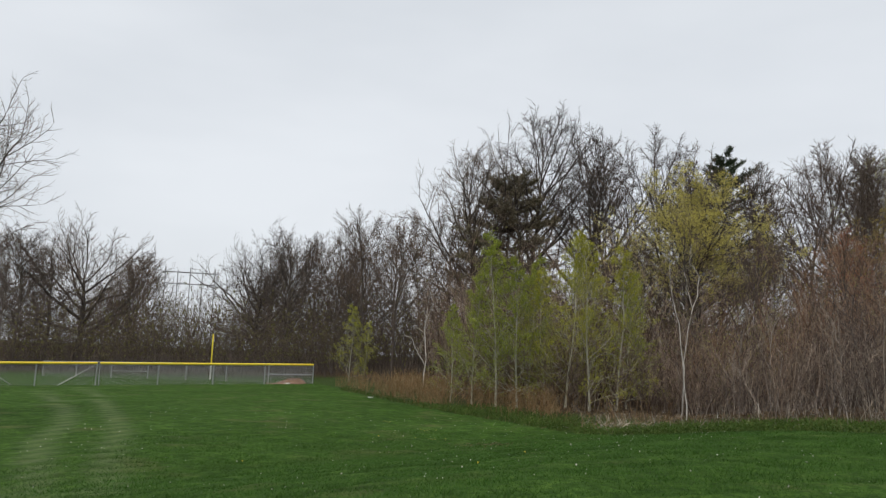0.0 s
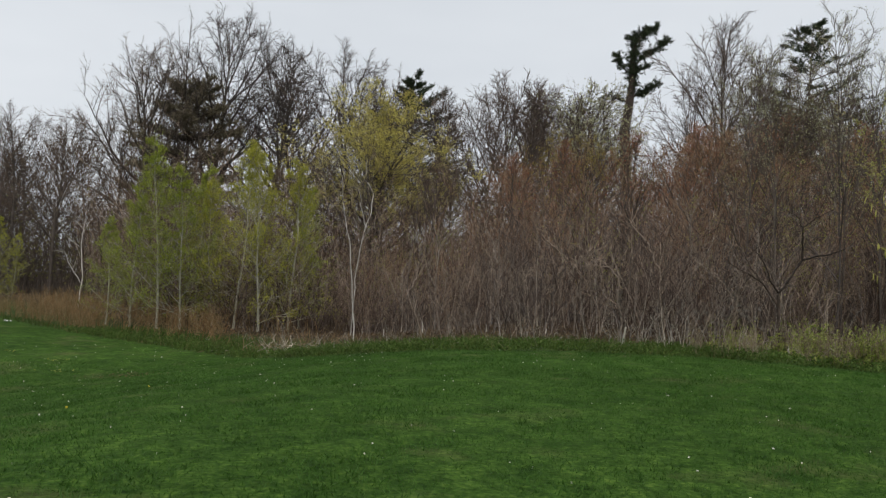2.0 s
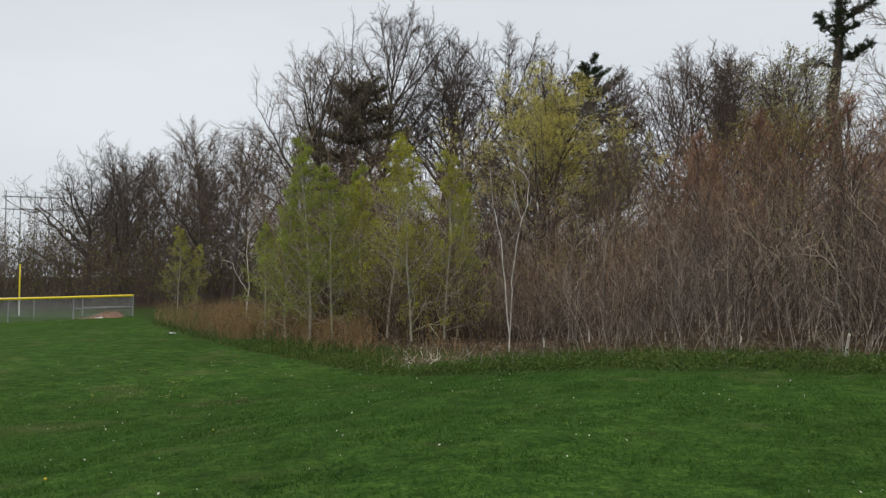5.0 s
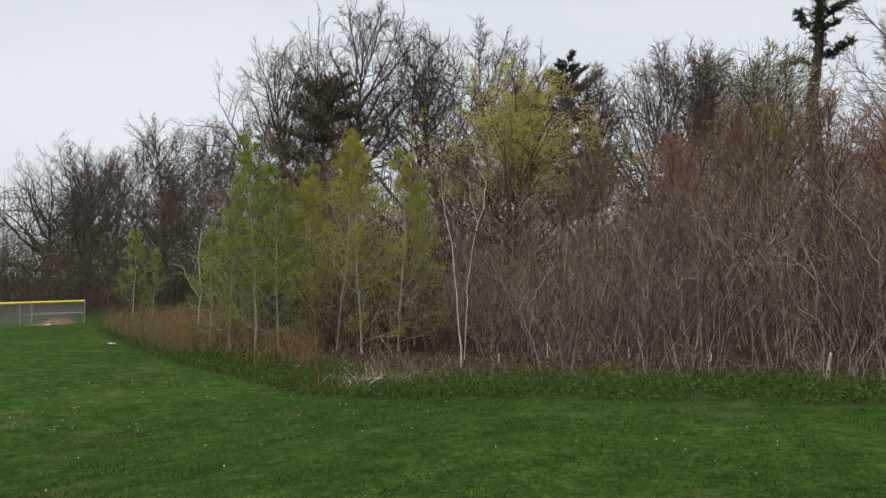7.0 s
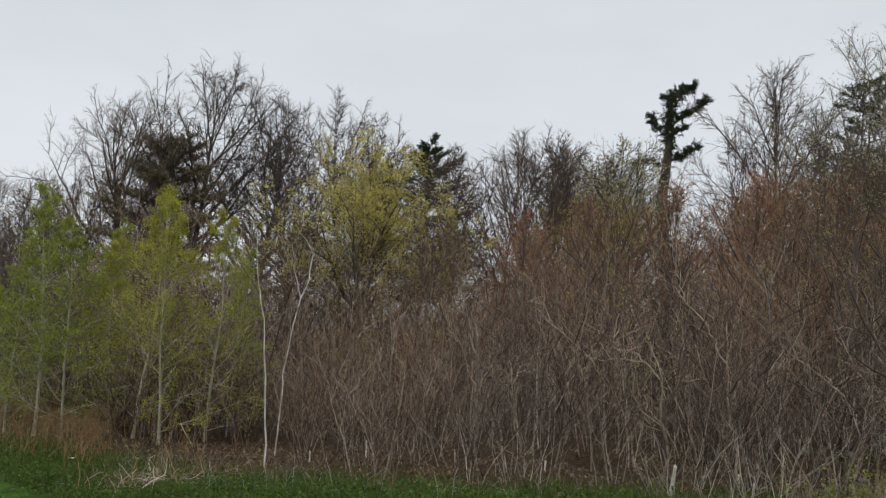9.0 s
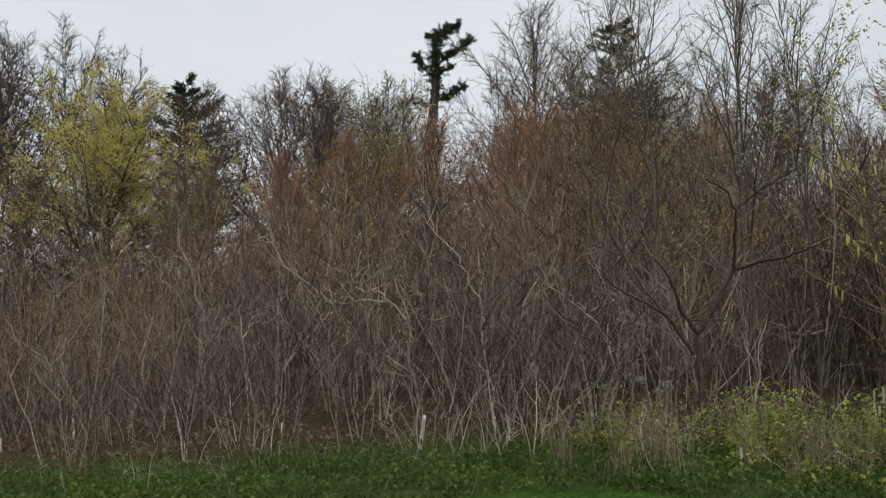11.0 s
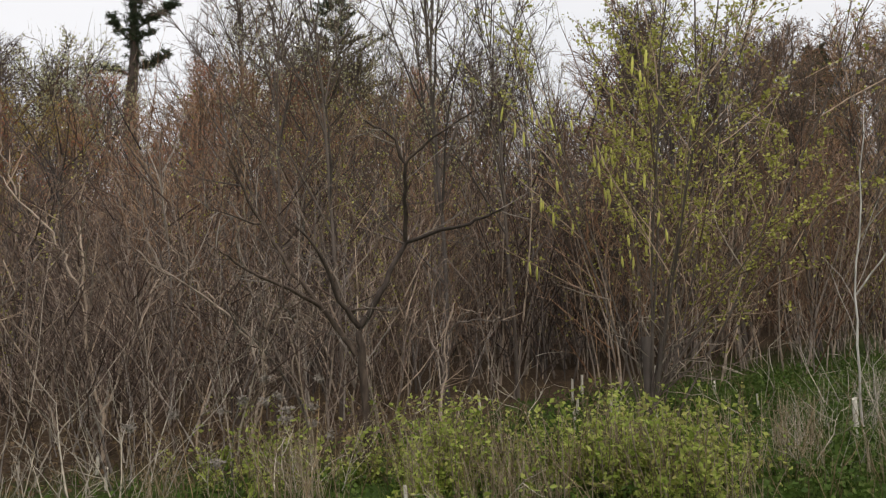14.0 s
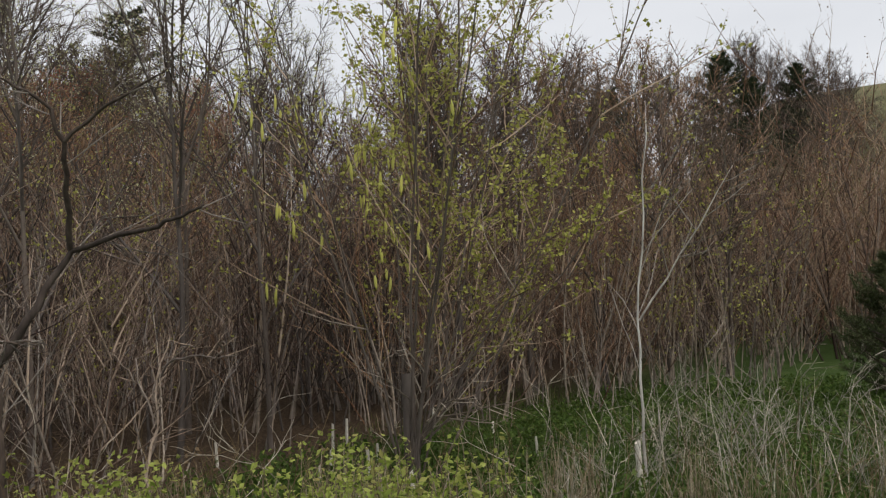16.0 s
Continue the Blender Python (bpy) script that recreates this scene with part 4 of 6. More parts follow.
def crooked_pine():
    """A tall ragged pine: a clothed trunk with a lobe at its bent top, one long arm and separate tufts."""
    rng = np.random.default_rng(44)
    tree_ = new("pine_tree")
    tagged(tree_, "tall ragged pine with a bent top and one arm", "pine tree")
    trunk = np.array([[(0.1, 0, -0.3), (0.1, 0, 5), (-0.2, 0, 9), (-0.4, 0, 12.2), (-0.17, 0, 13.7), (0.0, 0, 15.4), (0.0, 0, 17.0), (0.17, 0, 18.2), (1.0, 0, 18.9)]], float)
    boughs = np.array([[(0.05, 0, 16.6), (0.5, 0.1, 17.0), (0.95, 0.1, 17.3), (1.6, 0, 17.7), (2.2, 0, 18.1)],
                       [(0.0, 0, 16.0), (-0.4, 0.1, 16.25), (-0.75, 0.1, 16.6), (-0.95, 0, 16.9), (-1.05, 0, 17.25)],
                       [(0.0, 0, 14.5), (0.4, 0.2, 14.65), (0.75, 0.2, 14.8), (1.1, 0.1, 15.0), (1.6, 0, 15.3)],
                       [(-0.1, 0, 14.2), (-0.5, 0.1, 14.3), (-0.9, 0.1, 14.4), (-1.4, 0, 14.45), (-1.9, 0, 14.4)],
                       [(0.0, 0, 16.0), (0.3, -0.2, 16.1), (0.5, -0.3, 16.2), (0.75, -0.3, 16.35), (0.95, -0.3, 16.45)],
                       [(0.17, 0, 18.2), (-0.05, 0.1, 18.35), (-0.2, 0.1, 18.4), (-0.3, 0.1, 18.45), (-0.4, 0.1, 18.5)]], float)
    link("trunk", tube_mesh("trunk", [(trunk, np.array([[0.4, 0.38, 0.36, 0.33, 0.28, 0.22, 0.16, 0.1, 0.03]]), 8, True)]), MAT["pine"], tree_)
    for p in boughs:
        link("bough", tube_mesh("bough", [(p[None], taper([0.06], [0.02], 4), 5, True)]), MAT["pine"], tree_)
    spots, ways, stems = [], [], []

    def tuft(c, reach, count, up, thick):
        heart = np.tile(np.asarray([c], float), (count, 1)) + rng.normal(0, 0.22 * reach, (count, 3))
        way = unit(rng.normal(0, 1, (count, 3)) * np.array([1, 1, 0.6]) + np.array([0, 0, up]))
        shoot = lines(rng, heart, way, reach * rng.uniform(0.25, 1.2, count), 2, 0.1, 0.08)
        stems.append(shoot)
        p, w = on_shoots(rng, shoot, count * thick, 0.15, 0.04)
        spots.append(p)
        ways.append(w)

    def along(path, f0, steps, reach, count, thick):
        n = len(path) - 1
        for f in np.linspace(f0, 1, steps):
            i = min(int(f * n), n - 1)
            tuft(path[i] + (path[i + 1] - path[i]) * (f * n - i), reach * rng.uniform(0.7, 1.15), count, 0.6, thick)

    for z in np.linspace(15.3, 18.1, 11):
        tuft([np.interp(z, trunk[0, :, 2], trunk[0, :, i]) for i in range(2)] + [z], 0.62 * rng.uniform(0.75, 1.15), 20, 0.4, 42)
    for z in np.linspace(10.5, 15.1, 16):
        tuft([np.interp(z, trunk[0, :, 2], trunk[0, :, i]) for i in range(2)] + [z], 0.42 * rng.uniform(0.6, 1.1), 11, 0.3, 34)
    for (x_, z_), reach in zip([(0.15, 18.35), (0.45, 18.55), (0.75, 18.7), (1.05, 18.9), (1.35, 19.0)], (0.5, 0.6, 0.62, 0.55, 0.4)):
        tuft((x_, 0, z_), reach, 24, 0.4, 46)
    along(boughs[0], 0.3, 7, 0.44, 18, 46)
    along(boughs[1], 0.45, 4, 0.36, 14, 44)
    along(boughs[2], 0.3, 6, 0.46, 18, 40)
    along(boughs[3], 0.3, 6, 0.42, 9, 26)
    along(boughs[4], 0.4, 3, 0.32, 12, 40)
    along(boughs[5], 0.4, 2, 0.25, 10, 40)
    stems = np.concatenate(stems)
    tagged(link("shootwork", tube_mesh("shootwork", [(stems, taper(np.full(len(stems), 0.012), np.full(len(stems), 0.006), 2), 3, True)]), MAT["pine"], tree_), kind="stuff")
    tagged(link("foliage", needle_mesh("foliage", rng, np.concatenate(spots), np.concatenate(ways), 0.15), MAT["needle"], tree_), kind="stuff")
    return tree_


p3 = crooked_pine()
p3.matrix_basis = pose(39.6, 62.6, -0.93, 0, 0, -33) @ Matrix.Scale(1.28, 4)


def far_pine(x, y, top, turn):
    z = float(ground_z(np.array([x]), np.array([y]))[0])
    return plant("far_pine", lambda: pine(45, "small dark pine on the far slope", 9.0, 0.14, 0.15, (2.3, 2.5, 2.3, 1.9, 1.4, 0.6), 15, 7, MAT["needle"], 0.3, 44, 0.2, 0.2), x, y, (top - z) / 9.0, turn)


for i, (x, y, top) in enumerate([(75.1, 19.4, 19.0), (68.3, 26.2, 16.0), (80, 14.2, 18.5), (76, 17.5, 17.0)]):
    far_pine(x, y, top, 70 * i)
for i, (x, y, top) in enumerate([(79.1, 18.6, 22.4), (84.2, 15.4, 22.4), (81.2, 17.2, 23.0), (74, 22.5, 19.0), (70, 25, 18.5), (66, 29, 18.5), (62, 28, 16.5), (80, 12.6, 20.5), (76, 11.6, 18.0), (83, 11.0, 18.5), (71, 12.6, 15.5), (67, 11.4, 13.5)]):
    tree("round" if i < 3 else "maple", x, y, top, 90 * i + 20, group="trees on the far slope")
plant("little_pine", lambda: pine(46, "small bushy pine at the meadow's edge", 2.6, 0.05, 0.05, (1.3, 1.35, 1.15, 0.8, 0.3), 8, 7, MAT["bush_needle"], 0.5, 60, 0.22, 0.12), 21.9, 11.1, 0.66)

# ---- aspens and birches at the edge of the wood ----
for i, (kind, x, y, top) in enumerate([("aspen", 1.9, 31.0, 6.1), ("aspen", 2.6, 30.2, 5.0), ("aspen", 1.1, 32.0, 4.6), ("aspen", 3.1, 31.8, 5.3), ("lime_aspen", 4.8, 28.4, 5.2), ("lime_aspen", 5.8, 29.0, 5.0), ("lime_aspen", 4.2, 29.7, 5.6), ("aspen", 6.4, 30.4, 4.6), ("lime_aspen", 3.6, 30.6, 4.4), ("aspen", 0.3, 33.5, 3.4)]):
    tree(kind, x, y, top, 73 * i, group="aspens at the wood's edge")
tree("lime_aspen", -5.7, 50.7, 3.9, 10)
tree("lime_aspen", -4.9, 51.5, 3.0, 120)


def stick_tree(name, label, paths, mat, fine, seed, per=(5, 3), twig_r=0.006, category="tree", ratio=0.35, kink=0.02):
    """A small tree whose main stems follow given lines: (start radius, end radius, points)."""
    rng = np.random.default_rng(seed)
    ob = new(name)
    tagged(ob, label, category)
    groups, shoots = [], []
    for r0, r1, pts in paths:
        p = np.array([pts], float)
        n = p.shape[1] - 1
        k = np.linspace(0, 1, 3 * n + 1) * n
        i = np.minimum(k.astype(int), n - 1)
        w = (k - i)[:, None]
        q = p[0, i] * (1 - w) + p[0, i + 1] * w
        q[1:-1] += rng.normal(0, kink, (len(q) - 2, 3))
        q = q[None]
        groups.append((q, taper([r0], [r1], 3 * n), 7, True))
        length = np.array([np.linalg.norm(np.diff(q[0], axis=0), axis=1).sum()])
        b, Lb, fb, wb = side_shoots(rng, q, length, per[0], 0.3, 1.0, 46, ratio, 0.3, 4, 0.06, 0.04)
        c, Lc, fc, wc = side_shoots(rng, b, Lb, per[1], 0.25, 1.0, 40, 0.55, 0.3, 2, 0.06, 0.04)
        shoots += [(b, taper(np.full(len(fb), twig_r), np.full(len(fb), 0.003), 4), 4, True), (c, taper(np.full(len(fc), twig_r * 0.5), np.full(len(fc), 0.002), 2), 3, True)]
    link("trunk", tube_mesh("trunk", groups[:1]), mat, ob)
    for g in groups[1:]:
        link("limb", tube_mesh("limb", [g]), mat, ob)
    tagged(link("twigwork", tube_mesh("twigwork", shoots), fine, ob), kind="stuff")
    return ob


stick_tree("birch_tree", "thin white birch stem leaning slightly at the thicket", [(0.02, 0.005, [(6.66, 23.8, -0.7), (6.62, 23.85, 0.35), (6.52, 23.9, 1.6), (6.40, 24.0, 2.5), (6.28, 24.1, 3.1), (6.2, 24.1, 4.0)])], MAT["birch"], MAT["ash_stem"], 51, (12, 4), 0.0055, kink=0.014)
stick_tree("birch_tree", "crooked grey-white birch forking at its top", [(0.018, 0.014, [(7.05, 25.74, -0.8), (7.08, 25.74, 0.45), (7.09, 25.74, 1.18), (7.3, 25.72, 2.58)]), (0.014, 0.005, [(7.3, 25.72, 2.58), (7.48, 25.7, 3.16), (7.53, 25.69, 3.7), (7.26, 25.72, 4.1), (7.3, 25.7, 4.7)]),
                         (0.012, 0.005, [(7.34, 25.71, 2.73), (7.15, 25.73, 3.36), (7.07, 25.74, 3.9)])], MAT["birch"], MAT["ash_stem"], 52, (10, 5), 0.0055, kink=0.016)
stick_tree("birch_tree", "small white birch among russet weeds", [(0.028, 0.01, [(-1.0, 40.0, -1.0), (-0.9, 40, 0.8), (-1.0, 40, 2.2), (-0.9, 40, 3.4)]), (0.018, 0.007, [(-0.95, 40, 0.6), (-1.3, 40, 1.2), (-1.7, 40, 2.0)])], MAT["birch"], MAT["pale"], 53, (8, 3), 0.01)
stick_tree("dead_tree", "dark bare tree forking low with crooked spreading branches", [
    (0.038, 0.03, [(13.63, 16.13, -0.20), (13.61, 16.11, 0.89), (13.60, 16.11, 1.11), (13.59, 16.11, 1.28)]),
    (0.027, 0.008, [(13.58, 16.15, 1.05), (13.48, 16.27, 1.29), (13.37, 16.32, 1.46), (13.26, 16.54, 1.78), (13.17, 16.79, 2.19), (13.01, 16.83, 2.49), (12.86, 16.82, 2.82)]),
    (0.018, 0.006, [(13.37, 16.32, 1.46), (13.05, 16.32, 1.62), (12.78, 16.35, 1.73), (12.57, 16.37, 1.85), (12.38, 16.37, 1.97)]),
    (0.024, 0.008, [(13.59, 16.11, 1.28), (13.42, 16.16, 1.51), (13.29, 16.14, 1.76), (13.16, 16.14, 1.97), (12.99, 16.19, 2.15)]),
    (0.028, 0.008, [(13.59, 16.11, 1.28), (13.73, 15.97, 1.56), (13.86, 15.93, 1.80), (13.95, 15.87, 1.98), (14.04, 15.57, 2.05), (14.11, 15.29, 2.08), (14.15, 15.14, 2.13), (14.20, 14.98, 2.20)]),
    (0.02, 0.007, [(13.95, 15.87, 1.98), (13.84, 15.74, 2.31), (13.72, 15.62, 2.59), (13.67, 15.68, 2.79), (13.56, 15.74, 2.88), (13.44, 15.81, 2.95)]),
    (0.014, 0.005, [(13.72, 15.62, 2.59), (13.79, 15.51, 2.71), (13.85, 15.33, 2.82), (13.91, 15.15, 2.90), (13.99, 15.02, 3.01)]),
    (0.011, 0.004, [(13.52, 16.12, 1.42), (13.50, 15.88, 1.44), (13.53, 15.66, 1.42)]),
    (0.009, 0.004, [(13.17, 16.79, 2.19), (12.86, 16.71, 2.23), (12.58, 16.75, 2.29)])], MAT["dead_bark"], MAT["pale_stem"], 54, (7, 3), 0.004, kink=0.007)
stick_tree("sapling", "thin pale sapling with a peeled white foot", [(0.013, 0.004, [(16.77, 13.02, -0.1), (16.79, 12.98, 0.6), (16.8, 12.94, 1.3), (16.82, 12.86, 2.1), (16.82, 12.77, 3.0)]), (0.009, 0.003, [(16.8, 12.94, 1.3), (16.84, 12.61, 1.77), (16.88, 12.14, 2.47)])], MAT["birch"], MAT["pale"], 55, (11, 4), 0.0035, "sapling", 0.34, 0.011).location = (-0.03, 0.09, 0)


def catkin_tree():
    """A many-stemmed poplar with catkins hanging from its twigs."""
    rng = np.random.default_rng(56)
    ob = new("poplar_tree")
    tagged(ob, "many-stemmed poplar with hanging yellow catkins and olive leaves", "tree")
    n = 17
    turn = rng.uniform(0, 2 * np.pi, n)
    tilt = np.abs(rng.normal(0.05, 0.24, n))
    start = np.stack([np.cos(turn) * 0.1, np.sin(turn) * 0.1, rng.uniform(-0.2, 0.7, n)], 1)
    L = rng.uniform(2.6, 6.6, n)
    stem = lines(rng, start, np.stack([np.cos(turn) * tilt + 0.06, np.sin(turn) * tilt - 0.13, np.ones(n)], 1), L, 9, 0.05, 0.02)
    out = rng.uniform(0.35, 1.0, 8)
    sweep = lines(rng, np.tile([[0.0, 0.0, 0.25]], (8, 1)), np.stack([0.41 * out, -0.91 * out, np.ones(8)], 1) + rng.normal(0, 0.12, (8, 3)), rng.uniform(1.8, 3.6, 8), 9, 0.06, 0.03)
    stem, L, n = np.concatenate([stem, sweep]), np.concatenate([L, np.full(8, 3.0)]), n + 8
    trunk = np.array([[(0.02, 0, -0.3), (0, 0, 0.3), (0.03, 0.02, 0.9)]], float)
    b, Lb, fb, wb = side_shoots(rng, stem, L, 9, 0.22, 0.97, 40, 0.27, 0.45, 4, 0.08, 0.05)
    t, Lt, ft, wt = side_shoots(rng, b, Lb, 5, 0.15, 1.0, 36, 0.5, 0.3, 2, 0.1, 0.05)
    link("trunk", tube_mesh("trunk", [(trunk, taper([0.075], [0.05], 2), 8, False)]), MAT["oak"], ob)
    link("stemwork", tube_mesh("stemwork", [(stem, taper(rng.uniform(0.006, 0.014, n), np.full(n, 0.004), 9), 6, True)]), MAT["grey"], ob)
    link("twigwork", tube_mesh("twigwork", [(b, taper(np.full(len(fb), 0.006), np.full(len(fb), 0.003), 4), 4, True), (t, taper(np.full(len(ft), 0.0035), np.full(len(ft), 0.002), 2), 3, True)]), MAT["fine"], ob)
    low, Ll, fl, wl_ = side_shoots(rng, stem, np.full(n, 0.75), 1, 0.05, 0.3, 50, 1.0, 0.2, 4, 0.12, 0.01)
    sp, Ls, fs, ws = side_shoots(rng, low, Ll, 5, 0.2, 1.0, 40, 0.4, 0.3, 2, 0.1, 0.03)
    tagged(link("low_sprays", tube_mesh("low_sprays", [(low, taper(np.full(len(fl), 0.007), np.full(len(fl), 0.003), 4), 4, True), (sp, taper(np.full(len(fs), 0.0035), np.full(len(fs), 0.002), 2), 3, True)]), MAT["pale_stem"], ob, "bleached grey lower branches"), kind="stuff")
    leaf = along_lines(rng, t, 22000, 0.1, 1.0, 0.015)
    leaf = leaf[rng.uniform(0, 1, len(leaf)) < 0.2 + 0.6 * smooth(0.6, 3.8, leaf[:, 2])]
    link("foliage", leaf_mesh("foliage", rng, leaf, 0.036, 0.7, 0.2), MAT["olive_leaf"], ob)
    spots = along_lines(rng, b, 560, 0.4, 1.0, 0.0)
    spots = spots[(spots[:, 2] > 1.4) & (spots[:, 2] < 3.4) & (spots[:, 0] - spots[:, 1] < 0.1)]
    hang = lines(rng, spots, np.tile([[0, 0, -1.0]], (len(spots), 1)) + rng.normal(0, 0.08, spots.shape), rng.uniform(0.1, 0.18, len(spots)), 4, 0.06, -0.1)
    r = np.tile([[0.005, 0.012, 0.0125, 0.01, 0.004]], (len(spots), 1))
    for i in range(len(spots)):
        link("catkin", tube_mesh("catkin", [(hang[i:i + 1], r[i:i + 1], 5, True)]), MAT["catkin"], ob, "hanging yellow-green catkin")
    return ob


plant("catkin", catkin_tree, 16.6, 15.0, 1.05)
for i, (x, y, top) in enumerate([(15.7, 18.6, 7.6), (17.2, 18.2, 8.6), (18.6, 19.4, 8.8), (16.4, 20.4, 8.2), (20.2, 18.6, 6.6), (18.0, 17.6, 7.6)]):
    tree("bud", x, y, top, 66 * i, group="budding poplars")

for i, (x, y, top) in enumerate([(21.6, 17.2, 6.4), (22.8, 16.2, 6.0), (23.6, 15.2, 5.8), (24.6, 14.4, 5.6), (25.6, 13.6, 5.3), (20.8, 16.6, 6.3)]):
    tree("ash", x, y, top, 66 * i, group="thin bare ash trees")

# ---- bare tree beside the field ----
tree("round", -12.25, 20.6, 9.0, 200)

# ---- thicket ----
rt = np.random.default_rng(60)
placed = []


def scatter_in(count, x0, x1, y0, y1, test, gap):
    out = []
    for _ in range(count * 12):
        if len(out) >= count:
            break
        x, y = rt.uniform(x0, x1), rt.uniform(y0, y1)
        if not test(x, y) or any((x - a) ** 2 + (y - b) ** 2 < gap * gap for a, b in placed[-400:]):
            continue
        out.append((x, y))
        placed.append((x, y))
    return out


def deep(lo, hi):
    return lambda x, y: lo < float(inside_wood(x, y)[0]) < hi


def thicket_zone(x, y):
    d = float(inside_wood(x, y)[0])
    if x < 7.6 or (x < 9.5 and y > 30):
        return False
    if x > 13.5 and y < 17.5 + 0.02 * (x - 13):
        return False
    return 2.6 < d < 15


def stand(kind, x, y, size, group):
    """One thicket shrub; the growth is lower behind the two birches."""
    if y > 15:
        size *= 0.72 + 0.28 * float(smooth(0.2, 0.66, (x - 3.6) / (y - 6.2)))
    plant(kind, KINDS[kind], x, y, size, rt.uniform(0, 360), group=group)


# the front row of paler angular shrubs, then the deep thicket
for x, y in scatter_in(14, 7.8, 20, 16, 27, lambda x, y: thicket_zone(x, y) and float(inside_wood(x, y)[0]) < 4.4, 0.8):
    stand("shrub_e", x, y, rt.uniform(0.7, 1.15), "thicket")
for x, y in scatter_in(18, 8.2, 22, 15.5, 29, lambda x, y: thicket_zone(x, y) and 3.4 < float(inside_wood(x, y)[0]) < 6.5, 0.9):
    stand("shrub_f", x, y, rt.uniform(0.6, 1.05), "thicket")
for x, y in scatter_in(225, 7.5, 34, 17, 42, thicket_zone, 0.62):
    kind = str(rt.choice(["shrub_a", "shrub_b", "shrub_c", "shrub_d", "shrub_g"], p=[0.3, 0.3, 0.2, 0.08, 0.12]))
    far = float(inside_wood(x, y)[0])
    if far < 6:
        kind = str(rt.choice(["shrub_a", "shrub_b", "shrub_e", "shrub_g"], p=[0.32, 0.44, 0.14, 0.1]))
    stand(kind, x, y, rt.uniform(0.82, 1.1) * min(0.72 + 0.045 * far, 1.2), "thicket")
for x, y in scatter_in(60, 18.5, 34, 9, 24, lambda x, y: y > 17.0 - 0.4 * (x - 17) and x + y > 35.5, 0.9):
    kind = str(rt.choice(["shrub_a", "shrub_b", "shrub_c"]))
    stand(kind, x, y, rt.uniform(0.95, 1.3), "thicket")
for x, y in scatter_in(30, 19.8, 25.5, 7.5, 20, lambda x, y: y > 16.2 - 0.45 * (x - 17) and x + y > 35, 0.8):
    stand(str(rt.choice(["shrub_c", "shrub_a", "shrub_d"], p=[0.5, 0.35, 0.15])), x, y, rt.uniform(0.8, 1.1), "thicket")
for x, y in scatter_in(70, 25.5, 42, 6.5, 26, lambda x, y: y > 16.2 - 0.45 * (x - 17) and x + y > 35, 1.0):
    stand(str(rt.choice(["orange_brush", "brush", "olive_brush"], p=[0.5, 0.38, 0.12])), x, y, rt.uniform(1.2, 1.85), "orange brush")
for x, y in scatter_in(60, 16, 46, 26, 44, lambda x, y: float(inside_wood(x, y)[0]) > 12, 1.2):
    stand("orange_brush", x, y, rt.uniform(1.3, 1.8), "orange brush")


def forked_sapling(seed, label, height):
    """A crooked young tree that forks low, with angular limbs."""
    rng = np.random.default_rng(seed)
    paths = []

    def grow(start, way, length, radius, depth):
        pts = [start]
        for _ in range(4):
            way = unit(way + rng.normal(0, 0.2, 3) + np.array([0, 0, 0.12]))
            pts.append(pts[-1] + way * length / 4)
        paths.append((radius, max(radius * 0.42, 0.004), pts))
        if depth == 0:
            return
        for k in range(3 if depth == 2 else 2):
            side = rng.normal(0, 1, 3)
            side[2] = abs(side[2]) * 0.3
            grow(pts[1 + k if depth == 2 else 1 + 2 * k], unit(way * 0.9 + unit(side) * 0.6 + np.array([0, 0, 0.15])), length * rng.uniform(0.5, 0.72), radius * 0.62, depth - 1)

    grow(np.array([0.0, 0.0, -0.15]), unit(np.array([rng.normal(0, 0.16), rng.normal(0, 0.16), 1.0])), height * 0.68, 0.02, 2)
    return stick_tree("alder_tree", label, paths, MAT["stem"], MAT["grey_twig"], seed, (5, 3), 0.006, "tree", 0.32)


rs = np.random.default_rng(77)
for i, (x, y) in enumerate([(8.1, 24.0), (8.9, 22.6), (9.5, 23.4), (9.7, 21.3), (10.3, 20.6), (10.7, 21.6), (11.0, 19.9), (11.7, 19.1), (12.0, 20.3), (12.9, 19.0), (13.2, 17.2), (14.2, 17.4), (14.9, 18.0), (15.3, 16.7), (8.3, 26.0), (10.2, 23.0)]):
    kind, text, size = [(71, "crooked grey alder sapling forking low", 3.4), (72, "leaning grey alder sapling with angular limbs", 3.0), (73, "spreading grey alder sapling with bent branches", 3.8)][i % 3]
    plant("fork_%d" % kind, lambda: forked_sapling(kind, text, size), x, y, rs.uniform(0.75, 1.15), rs.uniform(0, 360), group="grey saplings")


